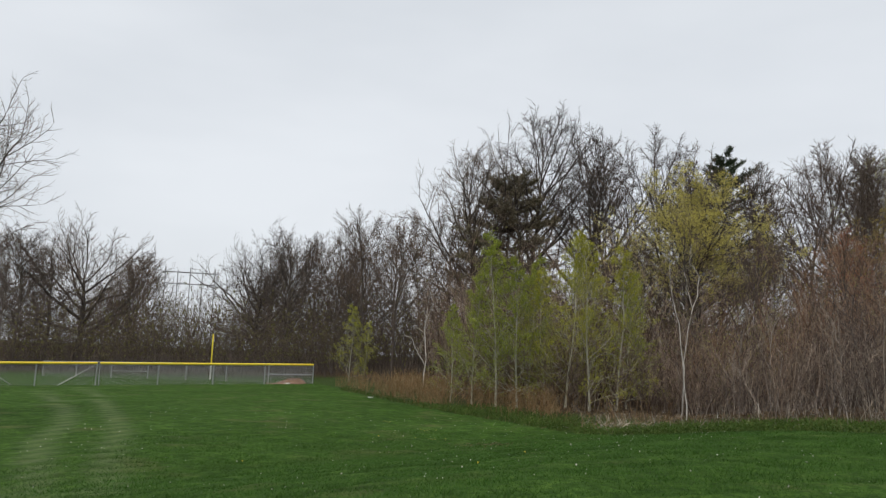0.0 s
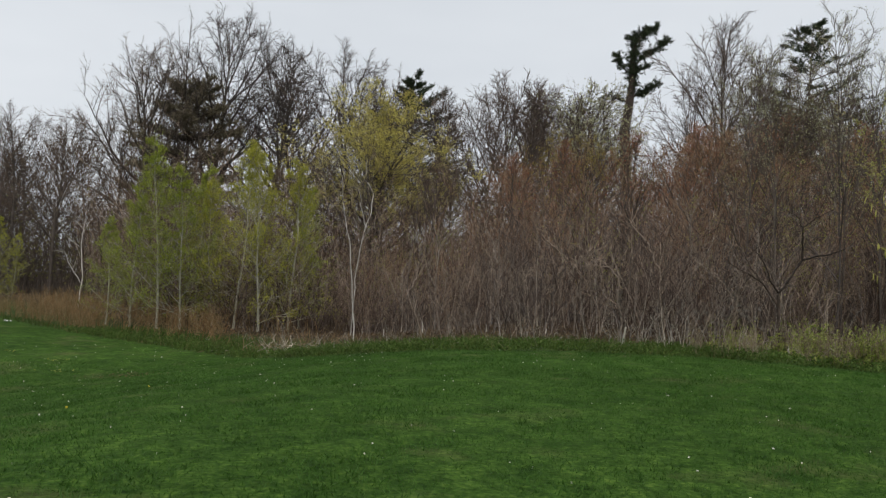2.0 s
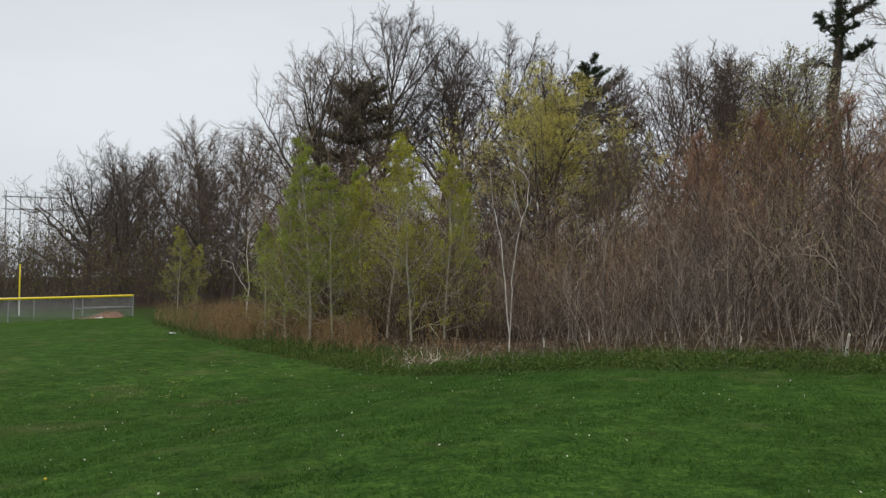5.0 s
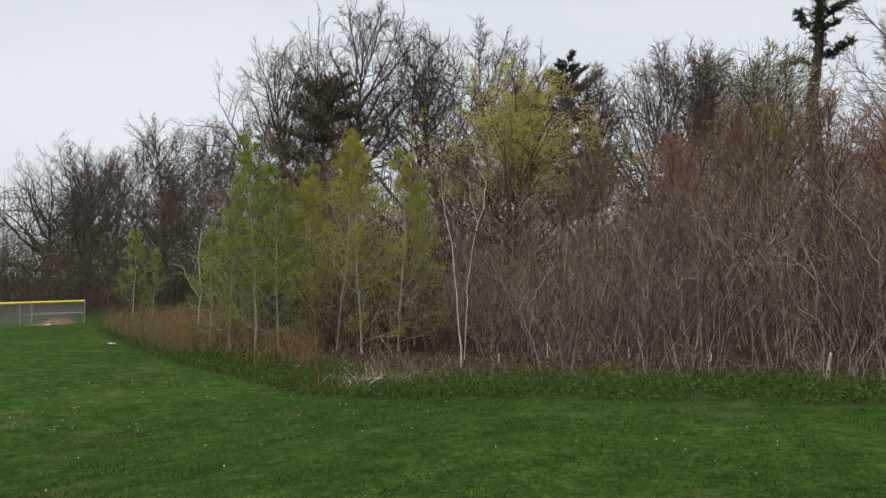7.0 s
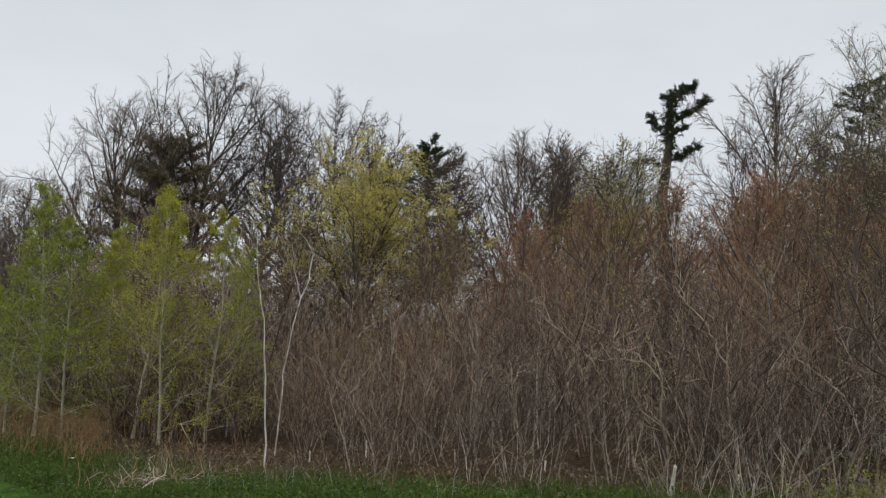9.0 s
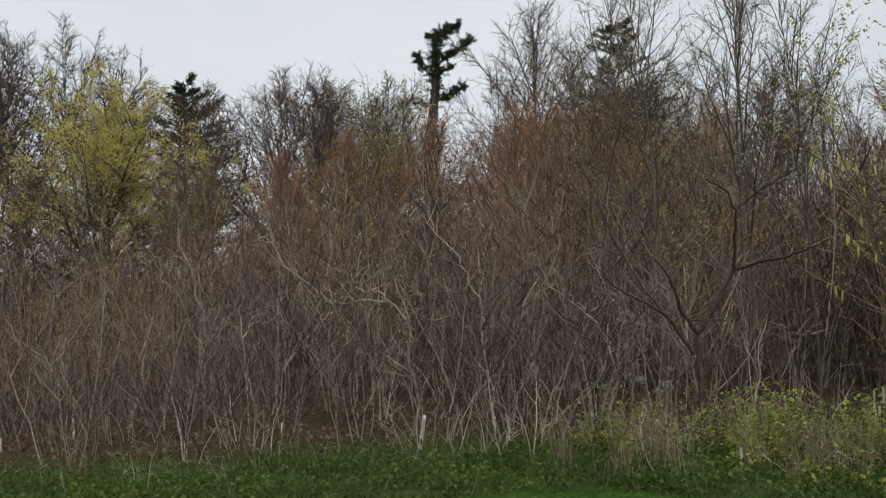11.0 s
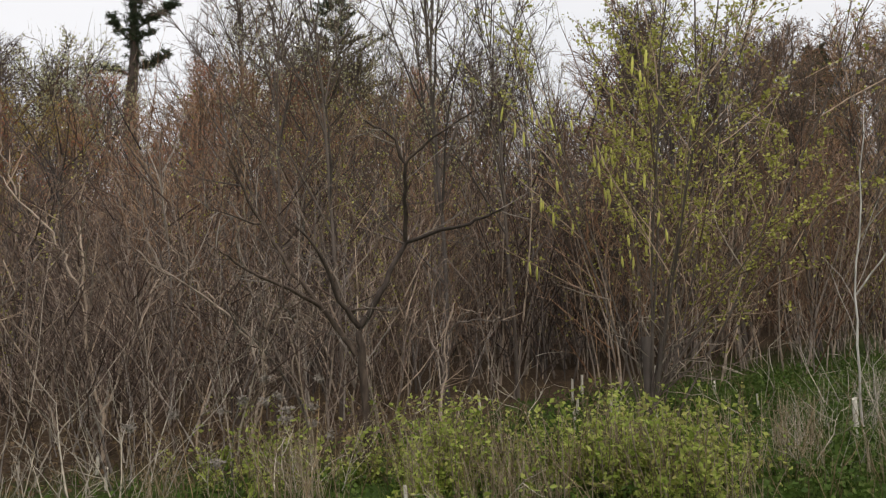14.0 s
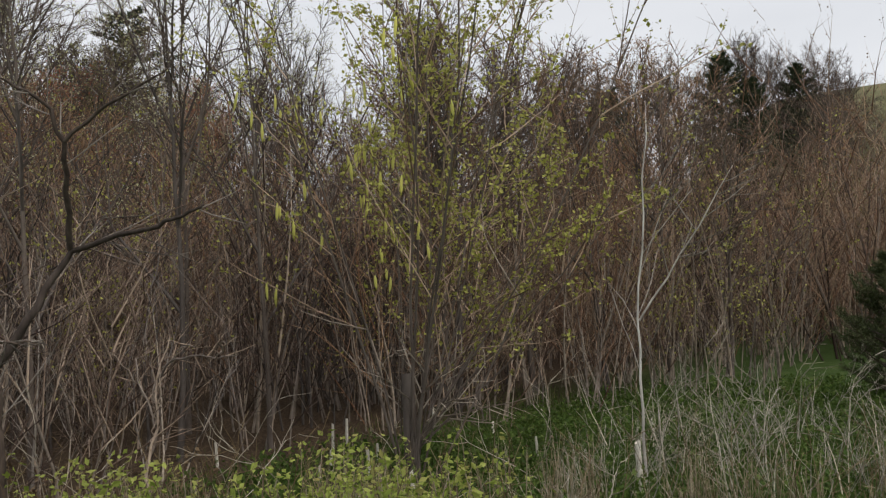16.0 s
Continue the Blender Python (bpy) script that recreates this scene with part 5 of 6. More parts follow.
def brush_mass(name, label, seed, count, x0, x1, y0, y1, weight, height, radius, mats, leaves=None):
    """Brush far off that nobody could count: crowded stems with side twigs."""
    rng = np.random.default_rng(seed)
    x, y = rng.uniform(x0, x1, count * 3), rng.uniform(y0, y1, count * 3)
    keep = rng.uniform(0, 1, count * 3) < weight(x, y)
    x, y = x[keep][:count], y[keep][:count]
    n = len(x)
    lumps = np.array([0.75 + 0.5 * noise.noise((a * 0.22, b * 0.22, seed)) for a, b in zip(x, y)])
    L = height * rng.uniform(0.4, 1.15, n) * lumps * 1.25
    foot = np.stack([x, y, ground_z(x, y) - 0.1], 1)
    stem = lines(rng, foot, np.tile([[0, 0, 1.0]], (n, 1)) + rng.normal(0, 0.22, (n, 3)), L, 4, 0.09, 0.02)
    b, Lb, fb, wb = side_shoots(rng, stem, L, 6, 0.2, 0.98, 40, 0.32, 0.4, 2, 0.12, 0.05)
    t, Lt, ft, wt = side_shoots(rng, b, Lb, 3, 0.2, 1.0, 38, 0.6, 0.3, 1, 0.1, 0.05)
    mass = new(name)
    tagged(mass, label, "brush", kind="stuff")
    tagged(link("stemwork", tube_mesh("stemwork", [(stem, taper(np.full(n, radius), np.full(n, 0.005), 4), 3, True)]), mats[0], mass), kind="stuff")
    tagged(link("twigwork", tube_mesh("twigwork", [(b, taper(np.full(len(fb), radius * 0.55), np.full(len(fb), 0.004), 2), 3, True), (t, taper(np.full(len(ft), radius * 0.4), np.full(len(ft), 0.003), 1), 3, True)]), mats[1], mass), kind="stuff")
    if leaves:
        tagged(link("foliage", leaf_mesh("foliage", rng, along_lines(rng, t, leaves[0], 0.2, 1.0, 0.08), leaves[1]), leaves[2], mass), kind="stuff")
    return mass


BROWN, DARK = (MAT["stem"], MAT["fine"]), (MAT["grey"], MAT["far_twig"])
brush_mass("far_brush", "dense brown brush beneath the trees behind the field", 61, 2500, -62, 1, 57, 76, lambda x, y: (inside_wood(x, y) > 0.6) * 1.0, 5.6, 0.018, DARK, (24000, 0.15, MAT["dull_leaf"]))
brush_mass("distant_wood", "distant bare wood closing the field", 66, 1300, -95, 12, 100, 118, lambda x, y: 1.0 - 0.5 * gap(x, y), 10.0, 0.05, (MAT["grey"], MAT["far_twig"]), (9000, 0.3, MAT["dull_leaf"]))
brush_mass("far_brush", "brown brush beneath the tall bare trees", 62, 3300, -1, 30, 34, 56, lambda x, y: (inside_wood(x, y) > 5.5) * np.where((y > 45) | (x < 6), 1.0, 0.3), 6.2, 0.018, BROWN, (7000, 0.13, MAT["dull_leaf"]))
brush_mass("far_brush", "tall brown brush deep in the wood", 63, 2000, 26, 62, 20, 52, lambda x, y: (x + y > 58) * 1.0, 6.0, 0.02, (MAT["stem"], MAT["red_twig"]), (5000, 0.12, MAT["orange_bud"]))
brush_mass("far_brush", "grey brush on the far slope", 64, 1200, 40, 95, 7, 30, lambda x, y: (y > 5 + 0.04 * x) * 1.0, 5.0, 0.024, DARK, (3000, 0.14, MAT["dull_leaf"]))
brush_mass("bank_brush", "thin brown brush behind the aspens", 65, 800, -2.5, 9.5, 28, 37, lambda x, y: (inside_wood(x, y) > 3.2) * 1.0, 2.5, 0.01, BROWN, (2500, 0.08, MAT["dull_leaf"]))
for i, (x, y, s) in enumerate([(11.2, 18.1, 0.9), (12.0, 17.05, 1.15), (11.6, 17.4, 0.75), (9.6, 19.4, 0.6), (8.6, 21.5, 0.6), (13.0, 16.0, 0.6), (17.6, 12.6, 0.95), (18.4, 12.4, 0.9), (17.0, 12.2, 0.8), (18.9, 12.9, 0.8), (16.6, 11.7, 0.7), (18.2, 13.4, 0.9), (16.2, 12.2, 0.7), (15.2, 13.0, 0.6), (17.2, 11.2, 0.75)]):
    plant("pale_shrub", KINDS["pale_shrub"], x, y, s, 83 * i, group="dead shrubs")
rd = np.random.default_rng(78)
for i in range(13):
    x, y = rd.uniform(14.3, 19.6), rd.uniform(10.6, 13.6)
    if float(inside_wood(np.array([x]), np.array([y]))[0]) > 0.7:
        plant("pale_shrub", KINDS["pale_shrub"], x, y, rd.uniform(0.4, 0.72), 67 * i, group="dead shrubs", lean=(rd.normal(0, 9), rd.normal(0, 9)))


# ---- low growth, too much to count ----
def scatter_mask(rng, count, x0, x1, y0, y1, weight):
    x, y = rng.uniform(x0, x1, count), rng.uniform(y0, y1, count)
    keep = rng.uniform(0, 1, count) < weight(x, y)
    return x[keep], y[keep]


def clumps(x, y, scale, seed):
    """Uneven cover: bare in places, thick in others."""
    return smooth(-0.3, 0.35, np.array([noise.noise((a * scale, b * scale, seed)) for a, b in zip(x, y)]))


def blades(name, label, category, rng, x, y, height, width, mat, lean=0.35):
    n = len(x)
    z = ground_z(x, y) - 0.01
    turn = rng.uniform(0, 2 * np.pi, n)
    h = height * rng.uniform(0.5, 1.3, n)
    wide = np.stack([np.cos(turn), np.sin(turn), np.zeros(n)], 1) * width * rng.uniform(0.6, 1.2, n)[:, None]
    foot = np.stack([x, y, z], 1)
    tip = foot + np.stack([rng.normal(0, lean, n) * h, rng.normal(0, lean, n) * h, h], 1)
    v = np.stack([foot - wide, foot + wide, tip], 1).reshape(-1, 3)
    me_ = mesh_of(name, v, [np.arange(3 * n).reshape(-1, 3)], False)
    return tagged(link(name, me_, mat), label, category, kind="stuff")


rl = np.random.default_rng(70)
x, y = scatter_mask(rl, 420000, -6, 13, 3.5, 22, lambda x, y: (inside_wood(x, y) < 0.1) * smooth(19, 6, np.hypot(x - 5, y - 10)))
blades("lawn_grass", "short mown green lawn grass", "grass", rl, x, y, 0.036, 0.005, MAT["grass"], 0.7)
x, y = scatter_mask(rl, 200000, 2, 24, 8, 27, lambda x, y: smooth(-0.25, 0.35, inside_wood(x, y)) * np.maximum(smooth(3.6, 1.6, inside_wood(x, y)), 0.55 * smooth(13, 15, x) * smooth(18, 15, y)) * (0.15 + 0.85 * clumps(x, y, 1.6, 11)))
blades("rough_grass", "uncut green grass along the wood's edge", "grass", rl, x, y, 0.2, 0.005, MAT["rough_grass"], 0.5)
x, y = scatter_mask(rl, 30000, -5, 4, 22, 48, lambda x, y: smooth(-0.3, 0.2, inside_wood(x, y)) * (smooth(0.9, 0.2, inside_wood(x, y)) + smooth(2.6, 1.2, inside_wood(x, y)) * smooth(32, 28, y)))
blades("rough_grass", "uncut green grass below the russet weeds", "grass", rl, x, y, 0.17, 0.01, MAT["rough_grass"])


def leaf_carpet(name, label, rng, x, y, height, size, mat):
    z = ground_z(x, y) + rng.uniform(0, 1, len(x)) ** 1.4 * height
    me_ = leaf_mesh(name, rng, np.stack([x, y, z], 1), size, 0.75)
    return tagged(link(name, me_, mat), label, "weeds", kind="stuff")


x, y = scatter_mask(rl, 560000, -1, 18, 11, 31, lambda x, y: smooth(-0.25, 0.1, inside_wood(x, y)) * smooth(2.8, 1.2, inside_wood(x, y)) * 0.7 * (0.12 + 0.88 * clumps(x, y, 2.3, 13)))
leaf_carpet("ground_weeds", "low dark green leafy weeds along the lawn", rl, x, y, 0.15, 0.046, MAT["weed_leaf"])


x, y = scatter_mask(rl, 150000, 13, 24, 8, 17, lambda x, y: smooth(0.3, 0.9, inside_wood(x, y)) * smooth(13.5, 15, x) * smooth(17.5, 15.5, y + 0.35 * (x - 17)) * (0.1 + 0.9 * clumps(x, y, 1.9, 17)))
leaf_carpet("ground_weeds", "dark green leafy weeds in the small meadow", rl, x, y, 0.2, 0.045, MAT["meadow_leaf"])

x, y = scatter_mask(rl, 90000, 2, 24, 14, 34, lambda x, y: smooth(2.3, 3.2, inside_wood(x, y)) * smooth(7.5, 4.2, inside_wood(x, y)) * 0.5)
tagged(leaf_carpet("leaf_litter", "dry brown leaves lying at the thicket's foot", rl, x, y, 0.035, 0.06, MAT["litter_leaf"]), category="fallen leaves")


def bramble_weight(x, y):
    d = inside_wood(x, y)
    lumps = np.array([noise.noise((a * 1.3, b * 1.3, 3)) for a, b in zip(x, y)])
    return smooth(12.5, 13.9, x) * smooth(17.5, 16.0, x) * smooth(-0.5, 0.5, y - 14.2 - 0.6 * (x - 16)) * smooth(0.1, 0.7, d) * smooth(3.2, 1.8, d) * smooth(-0.05, 0.3, lumps)


x, y = scatter_mask(rl, 30000, 11, 19, 10, 19, bramble_weight)
pick = rl.integers(0, len(x), 1300)
foot = np.stack([x[pick], y[pick], ground_z(x[pick], y[pick])], 1)
canes = lines(rl, foot, np.tile([[0, 0, 1.0]], (1300, 1)) + rl.normal(0, 0.16, (1300, 3)), 0.14 + 0.64 * rl.uniform(0, 1, 1300) ** 2.6, 4, 0.08, 0.0)
tagged(link("bramble_canes", tube_mesh("bramble_canes", [(canes, taper(np.full(1300, 0.005), np.full(1300, 0.003), 4), 3, True)]), MAT["dry_grass"]), "thin brown canes among green brambles", "brambles", kind="stuff")
spots = along_lines(rl, canes, 26000, 0.1, 1.03, 0.022)
tagged(link("bramble_leaves", leaf_mesh("bramble_leaves", rl, spots, 0.043, 0.58, 0.3, 0.5), MAT["bramble"]), "fresh yellow-green bramble leaves beside the thicket", "brambles", kind="stuff")


def stalks(name, label, rng, x, y, height, radius, mat, lean=0.18, twigs_=4, ratio=0.3, curl=0.13):
    n = len(x)
    foot = np.stack([x, y, ground_z(x, y) - 0.03], 1)
    L = height * rng.uniform(0.45, 1.2, n)
    s = lines(rng, foot, np.tile([[0, 0, 1.0]], (n, 1)) + rng.normal(0, lean, (n, 3)), L, 6, curl, -0.03)
    groups = [(s, taper(np.full(n, radius), np.full(n, radius * 0.4), 6), 3, True)]
    if twigs_:
        b, Lb, fb, wb = side_shoots(rng, s, L, twigs_, 0.45, 1.0, 38, ratio, 0.2, 4, 0.16, 0.02)
        groups.append((b, taper(np.full(len(fb), radius * 0.6), np.full(len(fb), radius * 0.3), 4), 3, True))
    return tagged(link(name, tube_mesh(name, groups), mat), label, "dead weeds", kind="stuff")


x, y = scatter_mask(rl, 34000, -8, 8, 23, 50, lambda x, y: smooth(0.8 - 0.7 * smooth(29, 33, y), 1.5 - 0.8 * smooth(29, 33, y), inside_wood(x, y)) * smooth(6.0, 2.8, inside_wood(x, y)) * smooth(7, 3, x) * smooth(49, 38, y) * (0.3 + 0.7 * smooth(26, 30, y)) * clumps(x, y, 0.8, 7))
stalks("russet_weeds", "standing russet dead weeds on the bank", rl, x[:6000], y[:6000], 0.85, 0.006, MAT["russet"], 0.2, 4)
x, y = scatter_mask(rl, 12000, 4, 34, 16, 34, lambda x, y: smooth(0.5, 1.3, inside_wood(x, y)) * smooth(5, 2.0, inside_wood(x, y)) * 0.3)
stalks("dry_stalks", "pale broken dry stalks in front of the thicket", rl, x, y, 0.5, 0.004, MAT["pale"], 0.4, 3)
x, y = scatter_mask(rl, 36000, 4, 22, 14, 28, lambda x, y: smooth(1.7, 2.3, inside_wood(x, y)) * smooth(3.8, 2.6, inside_wood(x, y)) * 0.22)
stalks("straw_litter", "flattened pale straw at the foot of the thicket", rl, x, y, 0.28, 0.004, MAT["straw"], 0.9, 0)
x, y = scatter_mask(rl, 170, 10, 22, 10, 17, lambda x, y: smooth(0.5, 1.2, inside_wood(x, y)) * smooth(11.5, 13, x) * 0.5)
stalks("dry_stalks", "tall pale arching dry stalks in the grass", rl, x, y, 0.95, 0.0055, MAT["pale"], 0.5, 4, 0.5, 0.2)
x, y = scatter_mask(rl, 900, 11, 18, 10, 18, lambda x, y: smooth(0.2, 0.8, inside_wood(x, y)) * smooth(4, 2.5, inside_wood(x, y)) * smooth(11.3, 12.6, x) * 0.7)
stalks("dry_stalks", "upright straw stalks among the brambles", rl, x, y, 0.8, 0.004, MAT["straw"], 0.2, 3, 0.25)
x, y = scatter_mask(rl, 120, 11.4, 17, 10.5, 17, lambda x, y: smooth(0.15, 0.6, inside_wood(x, y)) * smooth(3.6, 2.4, inside_wood(x, y)))
x, y = np.repeat(x, 22) + rl.normal(0, 0.07, 22 * len(x)), np.repeat(y, 22) + rl.normal(0, 0.07, 22 * len(y))
stalks("dry_grass", "upright tufts of bleached dry grass among the brambles", rl, x, y, 0.52, 0.0035, MAT["dry_grass"], 0.13, 1, 0.2, 0.05)
x, y = scatter_mask(rl, 2600, 6, 40, 18, 40, lambda x, y: smooth(2, 4, inside_wood(x, y)) * 0.8)
stalks("dead_undergrowth", "tangled brown undergrowth in the thicket", rl, x, y, 1.5, 0.006, MAT["fine"], 0.4, 6, 0.4)


# brush pile and seed heads
def brush_pile(x0, y0):
    rng = np.random.default_rng(80)
    ob = new("brush_pile")
    tagged(ob, "heap of bleached broken sticks at the lawn's edge", "brush pile")
    n = 240
    x_, y_ = x0 + rng.normal(0, 0.5, n), y0 + rng.normal(0, 0.4, n)
    foot = np.stack([x_, y_, ground_z(x_, y_) + rng.uniform(0, 0.12, n)], 1)
    s = lines(rng, foot, rng.normal(0, 1, (n, 3)) * np.array([1, 1, 0.6]) + np.array([0, 0, 0.9]), rng.uniform(0.15, 0.5, n), 4, 0.25, -0.02)
    r = rng.uniform(0.004, 0.01, n)
    for i in range(n):
        link("stick", tube_mesh("stick", [(s[i:i + 1], taper(r[i:i + 1], [0.003], 4), 4, True)]), MAT["pale" if i % 3 == 0 else "straw"], ob)
    return ob


brush_pile(4.75, 23.5)


def seed_heads():
    rng = np.random.default_rng(81)
    for i in range(14):
        x_, y_ = 12.0 + rng.normal(0, 0.55), 15.6 + rng.normal(0, 0.35)
        z_ = float(ground_z(np.array([x_]), np.array([y_]))[0])
        ob = new("seed_stalk")
        tagged(ob, "dry stalk with grey fluffy seed head", "dead weed", "seed stalks")
        s = lines(rng, np.array([[x_, y_, z_ - 0.03]]), np.array([[rng.normal(0, 0.25), rng.normal(0, 0.25), 1]]), np.array([rng.uniform(0.7, 1.1)]), 5, 0.1, -0.03)
        link("stalk", tube_mesh("stalk", [(s, taper([0.004], [0.002], 5), 4, True)]), MAT["straw"], ob)
        link("seed_head", leaf_mesh("seed_head", rng, fluff_spots(rng, s[0, -1], (0.04, 0.04, 0.03), 60), 0.025, 0.5), MAT["fluff"], ob)


seed_heads()


def cut_stem(x, y, h, seed, tilt, r=0.016):
    rng = np.random.default_rng(seed)
    z = float(ground_z(np.array([x]), np.array([y]))[0])
    bm = bmesh.new()
    bmesh.ops.create_cone(bm, cap_ends=True, segments=9, radius1=r, radius2=0.85 * r, depth=h)
    top = max(v.co.z for v in bm.verts)
    for v in bm.verts:
        if v.co.z > top - 1e-4:
            v.co.z += v.co.x * rng.uniform(0.5, 1.0)
        v.co += Vector(rng.normal(0, 0.002, 3))
    me_ = bpy.data.meshes.new("cut_stem")
    bm.to_mesh(me_)
    bm.free()
    ob = link("cut_stem", me_, MAT["cut"])
    ob.matrix_basis = pose(x, y, z + h * 0.45, tilt[0], tilt[1], seed * 37 % 360)
    return tagged(ob, "short peeled white cut stem standing in grass", "stump", "cut stems")


STEMS = [(11.25, 18.15, 0.42, (0, -16)), (8.3, 23.1, 0.4, (0, 2)), (7.4, 23.6, 0.28, (3, 0)), (12.95, 15.1, 0.32, (0, 4)), (17.2, 15.7, 0.34, (2, 0)), (17.0, 16.1, 0.3, (0, 3)), (16.74, 13.11, 0.4, (0, 0)), (15.46, 14.83, 0.3, (4, 0)),
         (14.5, 14.6, 0.26, (0, 5)), (13.7, 15.2, 0.24, (6, 0)), (12.3, 17.9, 0.3, (0, -6)), (10.2, 19.8, 0.24, (5, 0)), (9.3, 21.2, 0.26, (0, 3)), (18.0, 14.4, 0.28, (3, 3)), (16.26, 15.71, 0.3, (0, 2)), (14.9, 15.9, 0.2, (2, 0)), (13.3, 16.9, 0.26, (-4, 2)), (18.8, 15.2, 0.3, (0, 4)), (19.4, 13.6, 0.24, (2, -3)), (12.6, 18.6, 0.28, (3, 3)), (16.74, 15.52, 0.4, (2, 3)), (18.0, 16.75, 0.42, (0, -3)), (17.0, 17.5, 0.36, (3, 0)), (18.5, 16.9, 0.4, (-2, 2)), (19.9, 16.5, 0.38, (0, 4)), (15.87, 14.6, 0.4, (3, -2)), (14.6, 13.9, 0.36, (0, 3))]
for i, (x, y, h, tilt) in enumerate(STEMS):
    cut_stem(x, y, h * (1 if i in (0, 6) else 0.75), 90 + i, tilt, 0.024 if i in (0, 6) else 0.016)

# petals and dandelions on the lawn
x, y = scatter_mask(rl, 1000, -8, 12, 3, 26, lambda x, y: (inside_wood(x, y) < -0.3) * 1.0)
tagged(link("fallen_petals", leaf_mesh("fallen_petals", rl, np.stack([x, y, ground_z(x, y) + 0.035], 1), 0.018, 0.8), MAT["white_fleck"]), "small pale petals scattered on the lawn", "petals", kind="stuff")
x, y = scatter_mask(rl, 16, -6, 11, 3, 20, lambda x, y: (inside_wood(x, y) < -0.5) * 0.7)
tagged(link("dandelions", leaf_mesh("dandelions", rl, np.repeat(np.stack([x, y, ground_z(x, y) + 0.04], 1), 9, 0), 0.016, 0.8), MAT["yellow_fleck"]), "yellow dandelion heads in the lawn", "dandelions", kind="stuff")


x, y = 1.05 + rl.normal(0, 0.42, 110), 18.46 + rl.normal(0, 0.3, 110)
tagged(link("straw_flecks", leaf_mesh("straw_flecks", rl, np.stack([x, y, ground_z(x, y) + 0.03], 1), 0.05, 0.4, 0.8), MAT["litter_leaf"]), "thin scatter of dry straw on a worn lawn patch", "straw", kind="stuff")
x, y = np.repeat([-0.07, -0.21, -1.31], 14) + rl.normal(0, 0.12, 42), np.repeat([19.42, 21.48, 23.46], 14) + rl.normal(0, 0.08, 42)
tagged(link("lawn_weeds", leaf_mesh("lawn_weeds", rl, np.stack([x, y, ground_z(x, y) + 0.035], 1), 0.05, 0.5, 0.7), MAT["olive_leaf"]), "flat pale weed rosettes in the mown lawn", "weeds", kind="stuff")


def rag(x, y, seed, size):
    rng = np.random.default_rng(seed)
    bm = bmesh.new()
    bmesh.ops.create_grid(bm, x_segments=6, y_segments=5, size=size)
    for v in bm.verts:
        v.co.z = float(rng.uniform(0.0, size * 0.5))
        v.co.x *= 1.4
    ext = bmesh.ops.extrude_face_region(bm, geom=bm.faces[:])
    for v in [g for g in ext["geom"] if isinstance(g, bmesh.types.BMVert)]:
        v.co.z += 0.006
    me_ = bpy.data.meshes.new("rag")
    bm.to_mesh(me_)
    bm.free()
    ob = link("litter_scrap", me_, MAT["rag"])
    ob.matrix_basis = pose(x, y, float(ground_z(np.array([x]), np.array([y]))[0]) + 0.04, 0, 0, seed * 40)
    return tagged(ob, "crumpled white scrap lying in the grass", "litter")


rag(-2.85, 34.5, 3, 0.08)
rag(3.2, 26.9, 4, 0.045)
rag(-8.6, 46.8, 5, 0.12)


# ---- ball field fence with its yellow cap, and the foul pole ----
def pipe(bm, a, b, r, sides=10):
    a, b = Vector(a), Vector(b)
    m = Matrix.Translation((a + b) / 2) @ (b - a).to_track_quat("Z", "Y").to_matrix().to_4x4()
    bmesh.ops.create_cone(bm, cap_ends=True, segments=sides, radius1=r, radius2=r, depth=(b - a).length, matrix=m)


def lerp(a, b, k):
    return Vector(a) * (1 - k) + Vector(b) * k


def fence_run(label, foot_a, foot_b, height, posts, cap, midrails):
    fence = new("chain_link_fence")
    tagged(fence, label, "fence", "field fence")
    up = Vector((0, 0, height))
    feet = [lerp(foot_a, foot_b, i / (posts - 1)) for i in range(posts)]
    for p in feet:
        bm = bmesh.new()
        pipe(bm, p - Vector((0, 0, 0.2)), p + up * 1.03, 0.035)
        part("post", bm, MAT["steel"], fence)
    for a, b in zip(feet[:-1], feet[1:]):
        bm = bmesh.new()
        pipe(bm, a + up, b + up, 0.06 if cap else 0.022, 12)
        part("top_cap" if cap else "top_rail", bm, MAT["yellow_cap" if cap else "steel"], fence, "yellow plastic cap on the top rail" if cap else "")
    for i in midrails:
        bm = bmesh.new()
        pipe(bm, feet[i] + up * 0.48, feet[i + 1] + up * 0.48, 0.02)
        part("mid_rail", bm, MAT["steel"], fence)
    run = (Vector(foot_b) - Vector(foot_a))
    length = run.length
    way = run / length
    n = int(length / 0.075)
    wires = []
    for s in (1, -1):
        for i in range(-int(height / 0.075) - 1, n + 1):
            lo, hi = i * 0.075, i * 0.075 + height
            a, b = max(lo, 0), min(hi, length)
            if b <= a:
                continue
            za, zb = (a - lo), (b - lo)
            if s < 0:
                za, zb = height - za, height - zb
            off = Vector((0, 0.004 * s, 0))
            wires.append((Vector(foot_a) + way * a + Vector((0, 0, za)) + off, Vector(foot_a) + way * b + Vector((0, 0, zb)) + off))
    pts = np.array([[tuple(a), tuple(b)] for a, b in wires])
    link("wire_mesh", tube_mesh("wire_mesh", [(pts, np.full((len(pts), 2), 0.0032), 3, False)]), MAT["steel"], fence, "galvanised diamond wire mesh")
    return fence


def g3(x, y):
    return (x, y, float(ground_z(np.array([x]), np.array([y]))[0]))


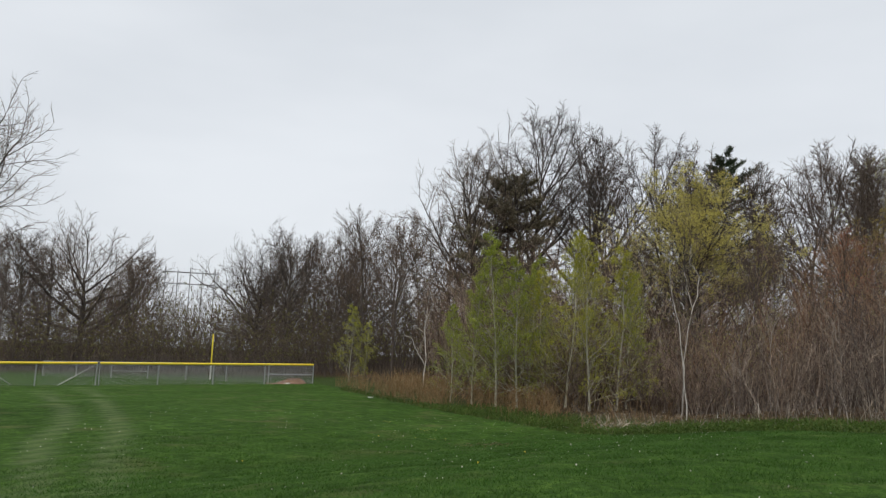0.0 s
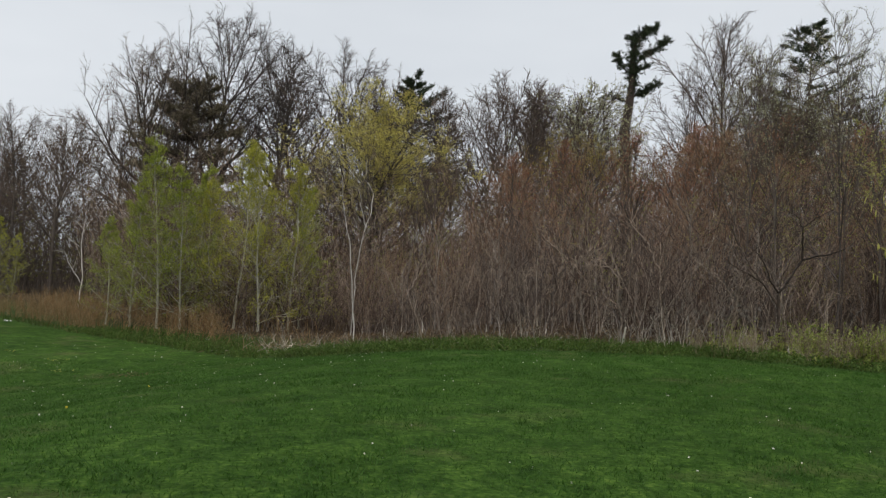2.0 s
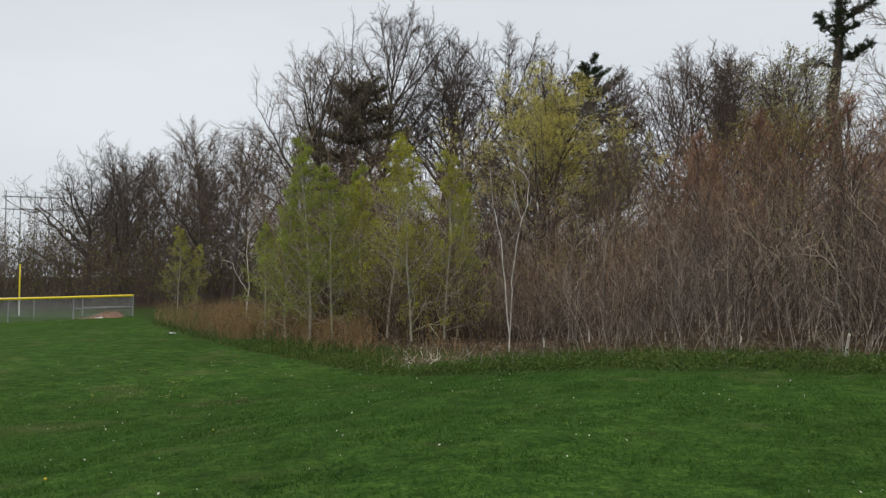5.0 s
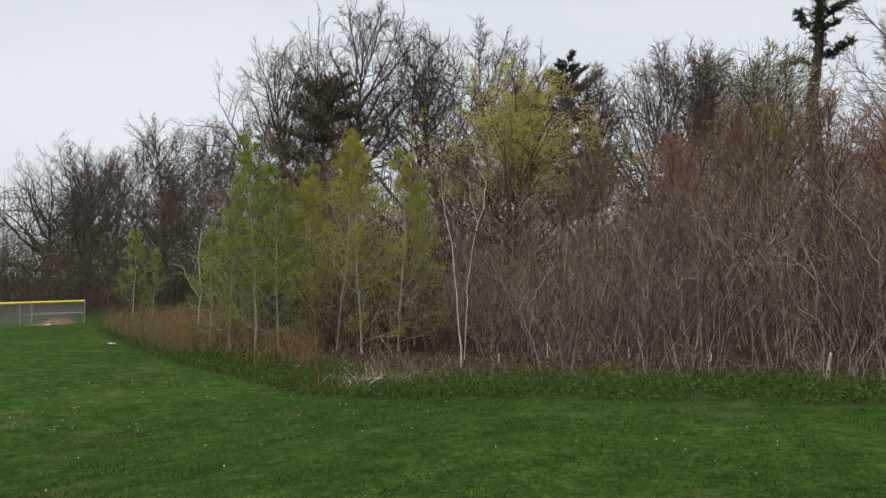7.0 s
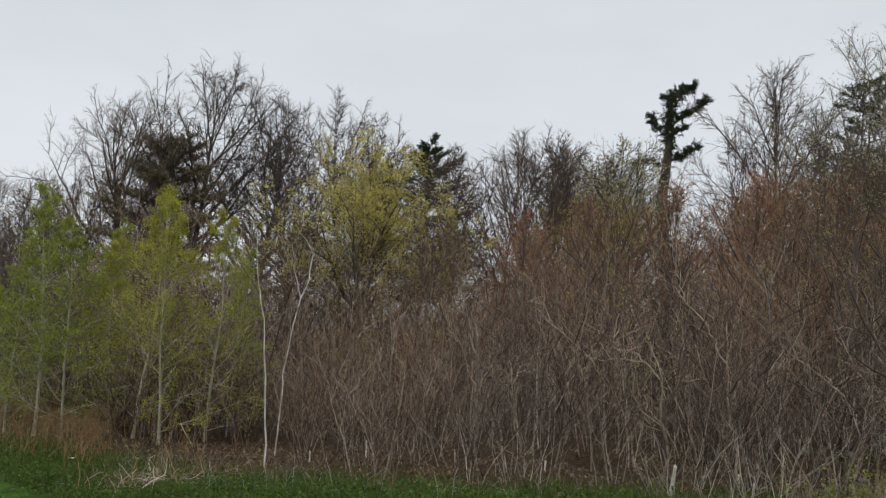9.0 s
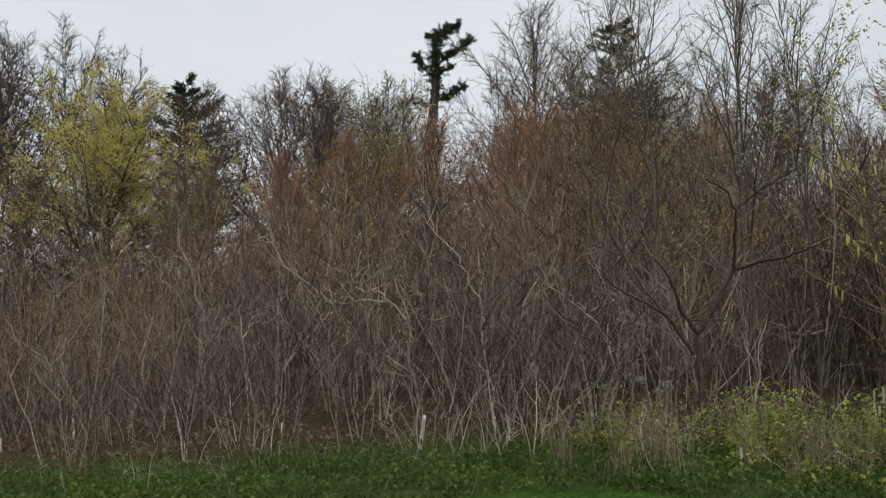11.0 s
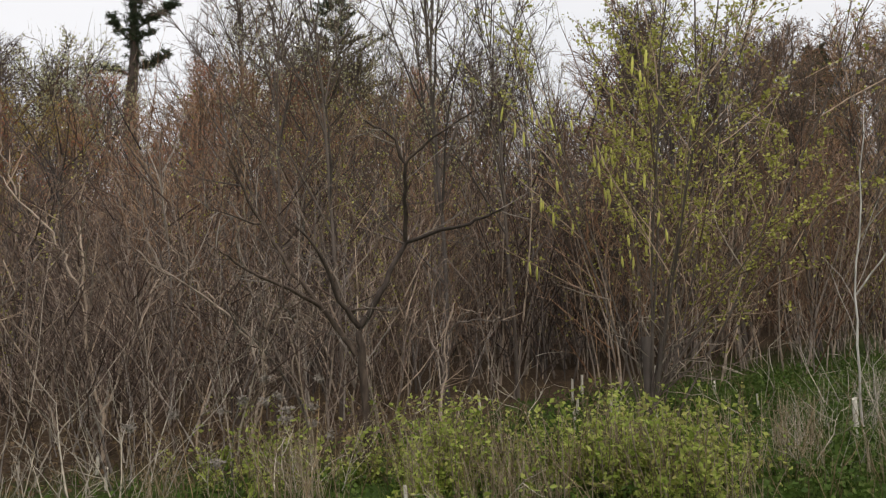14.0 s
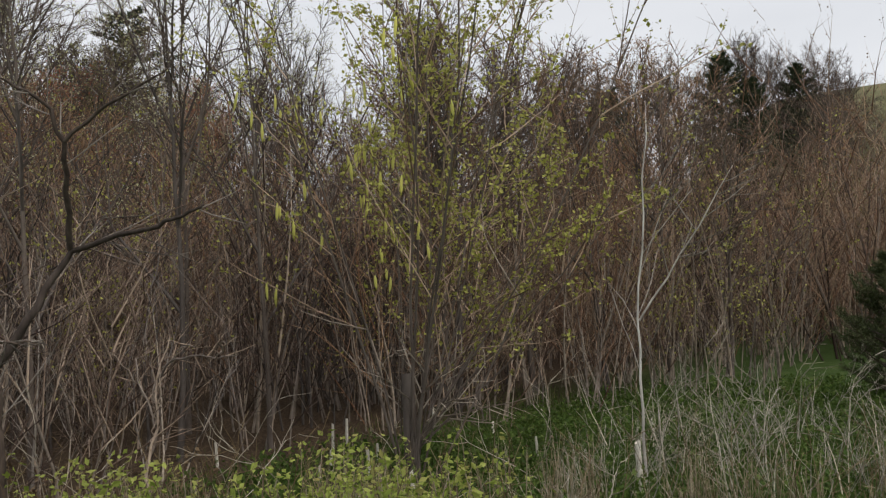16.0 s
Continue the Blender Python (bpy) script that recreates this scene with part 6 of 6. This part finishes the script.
CORNER = (-7.5, 48.7, -0.84)
fence_run("chain-link fence with a yellow top cap along the field", CORNER, (-17.1, 42.6, -1.09), 1.06, 5, True, [0])
fence_run("chain-link fence panel with yellow cap and diagonal brace", (-17.2, 42.5, -1.09), (-24.0, 37.9, -1.29), 1.06, 4, True, [])
fence_run("grey chain-link fence on the field's far side", (-7.5, 48.75, -0.84), (-27.0, 57.2, -1.5), 1.06, 8, False, [0, 4])
pole = new("foul_pole")
tagged(pole, "slim foul pole, yellow above a white foot", "foul pole")
fx, fy, fz = g3(-14.8, 53.9)
bm = bmesh.new()
pipe(bm, (fx, fy, fz - 0.3), (fx, fy, fz + 1.0), 0.05, 14)
part("foot", bm, MAT["white_paint"], pole, "white lower pole")
bm = bmesh.new()
pipe(bm, (fx, fy, fz + 1.0), (fx, fy, fz + 2.85), 0.045, 14)
part("shaft", bm, MAT["yellow_cap"], pole, "yellow upper pole")
for i in range(2):
    a, b = [(-17.2, 42.5), (-21.7, 39.45)][i], [(-18.6, 41.5), (-20.3, 40.4)][i]
    brace = new("fence_brace")
    tagged(brace, "diagonal steel brace leaning on the fence post", "brace")
    bm = bmesh.new()
    pipe(bm, (*a, -0.06), (*b, -1.14), 0.02)
    part("tube", bm, MAT["steel"], brace)

# a heap of raked leaves, not compost, by the fence corner
bm = bmesh.new()
bmesh.ops.create_grid(bm, x_segments=26, y_segments=14, size=1.0)
for v in bm.verts:
    d = min(1.0, math.hypot(v.co.x, v.co.y))
    v.co.z = 0.62 * (1 - d * d) * (0.5 + 0.5 * v.co.x) + 0.08 * noise.noise(v.co * 5) - 0.05
    v.co.x, v.co.y = v.co.x * 1.15, v.co.y * 0.5
me = bpy.data.meshes.new("compost_mound")
bm.to_mesh(me)
bm.free()
heap = link("compost_mound", me, MAT["leaf_heap"])
heap.matrix_basis = pose(-8.75, 48.15, -0.86, 0, 0, 32)
tagged(heap, "mound of raked reddish litter against the fence", "compost heap")

# ---- power-line gantry far behind the trees ----
gantry = new("power_gantry")
tagged(gantry, "grey steel power-line gantry far behind the trees", "power gantry")
for i in range(5):
    bm = bmesh.new()
    pipe(bm, (-49.4 + 2 * i, 143.6 + 0.5 * i, -3), (-49.4 + 2 * i, 143.6 + 0.5 * i, 14.3 - 0.5 * (i % 2)), 0.09, 6)
    part("mast", bm, MAT["steel"], gantry)
for z in (11.4, 13.4):
    bm = bmesh.new()
    pipe(bm, (-49.8, 143.5, z), (-41.0, 145.7, z), 0.1, 6)
    part("crossbeam", bm, MAT["steel"], gantry)
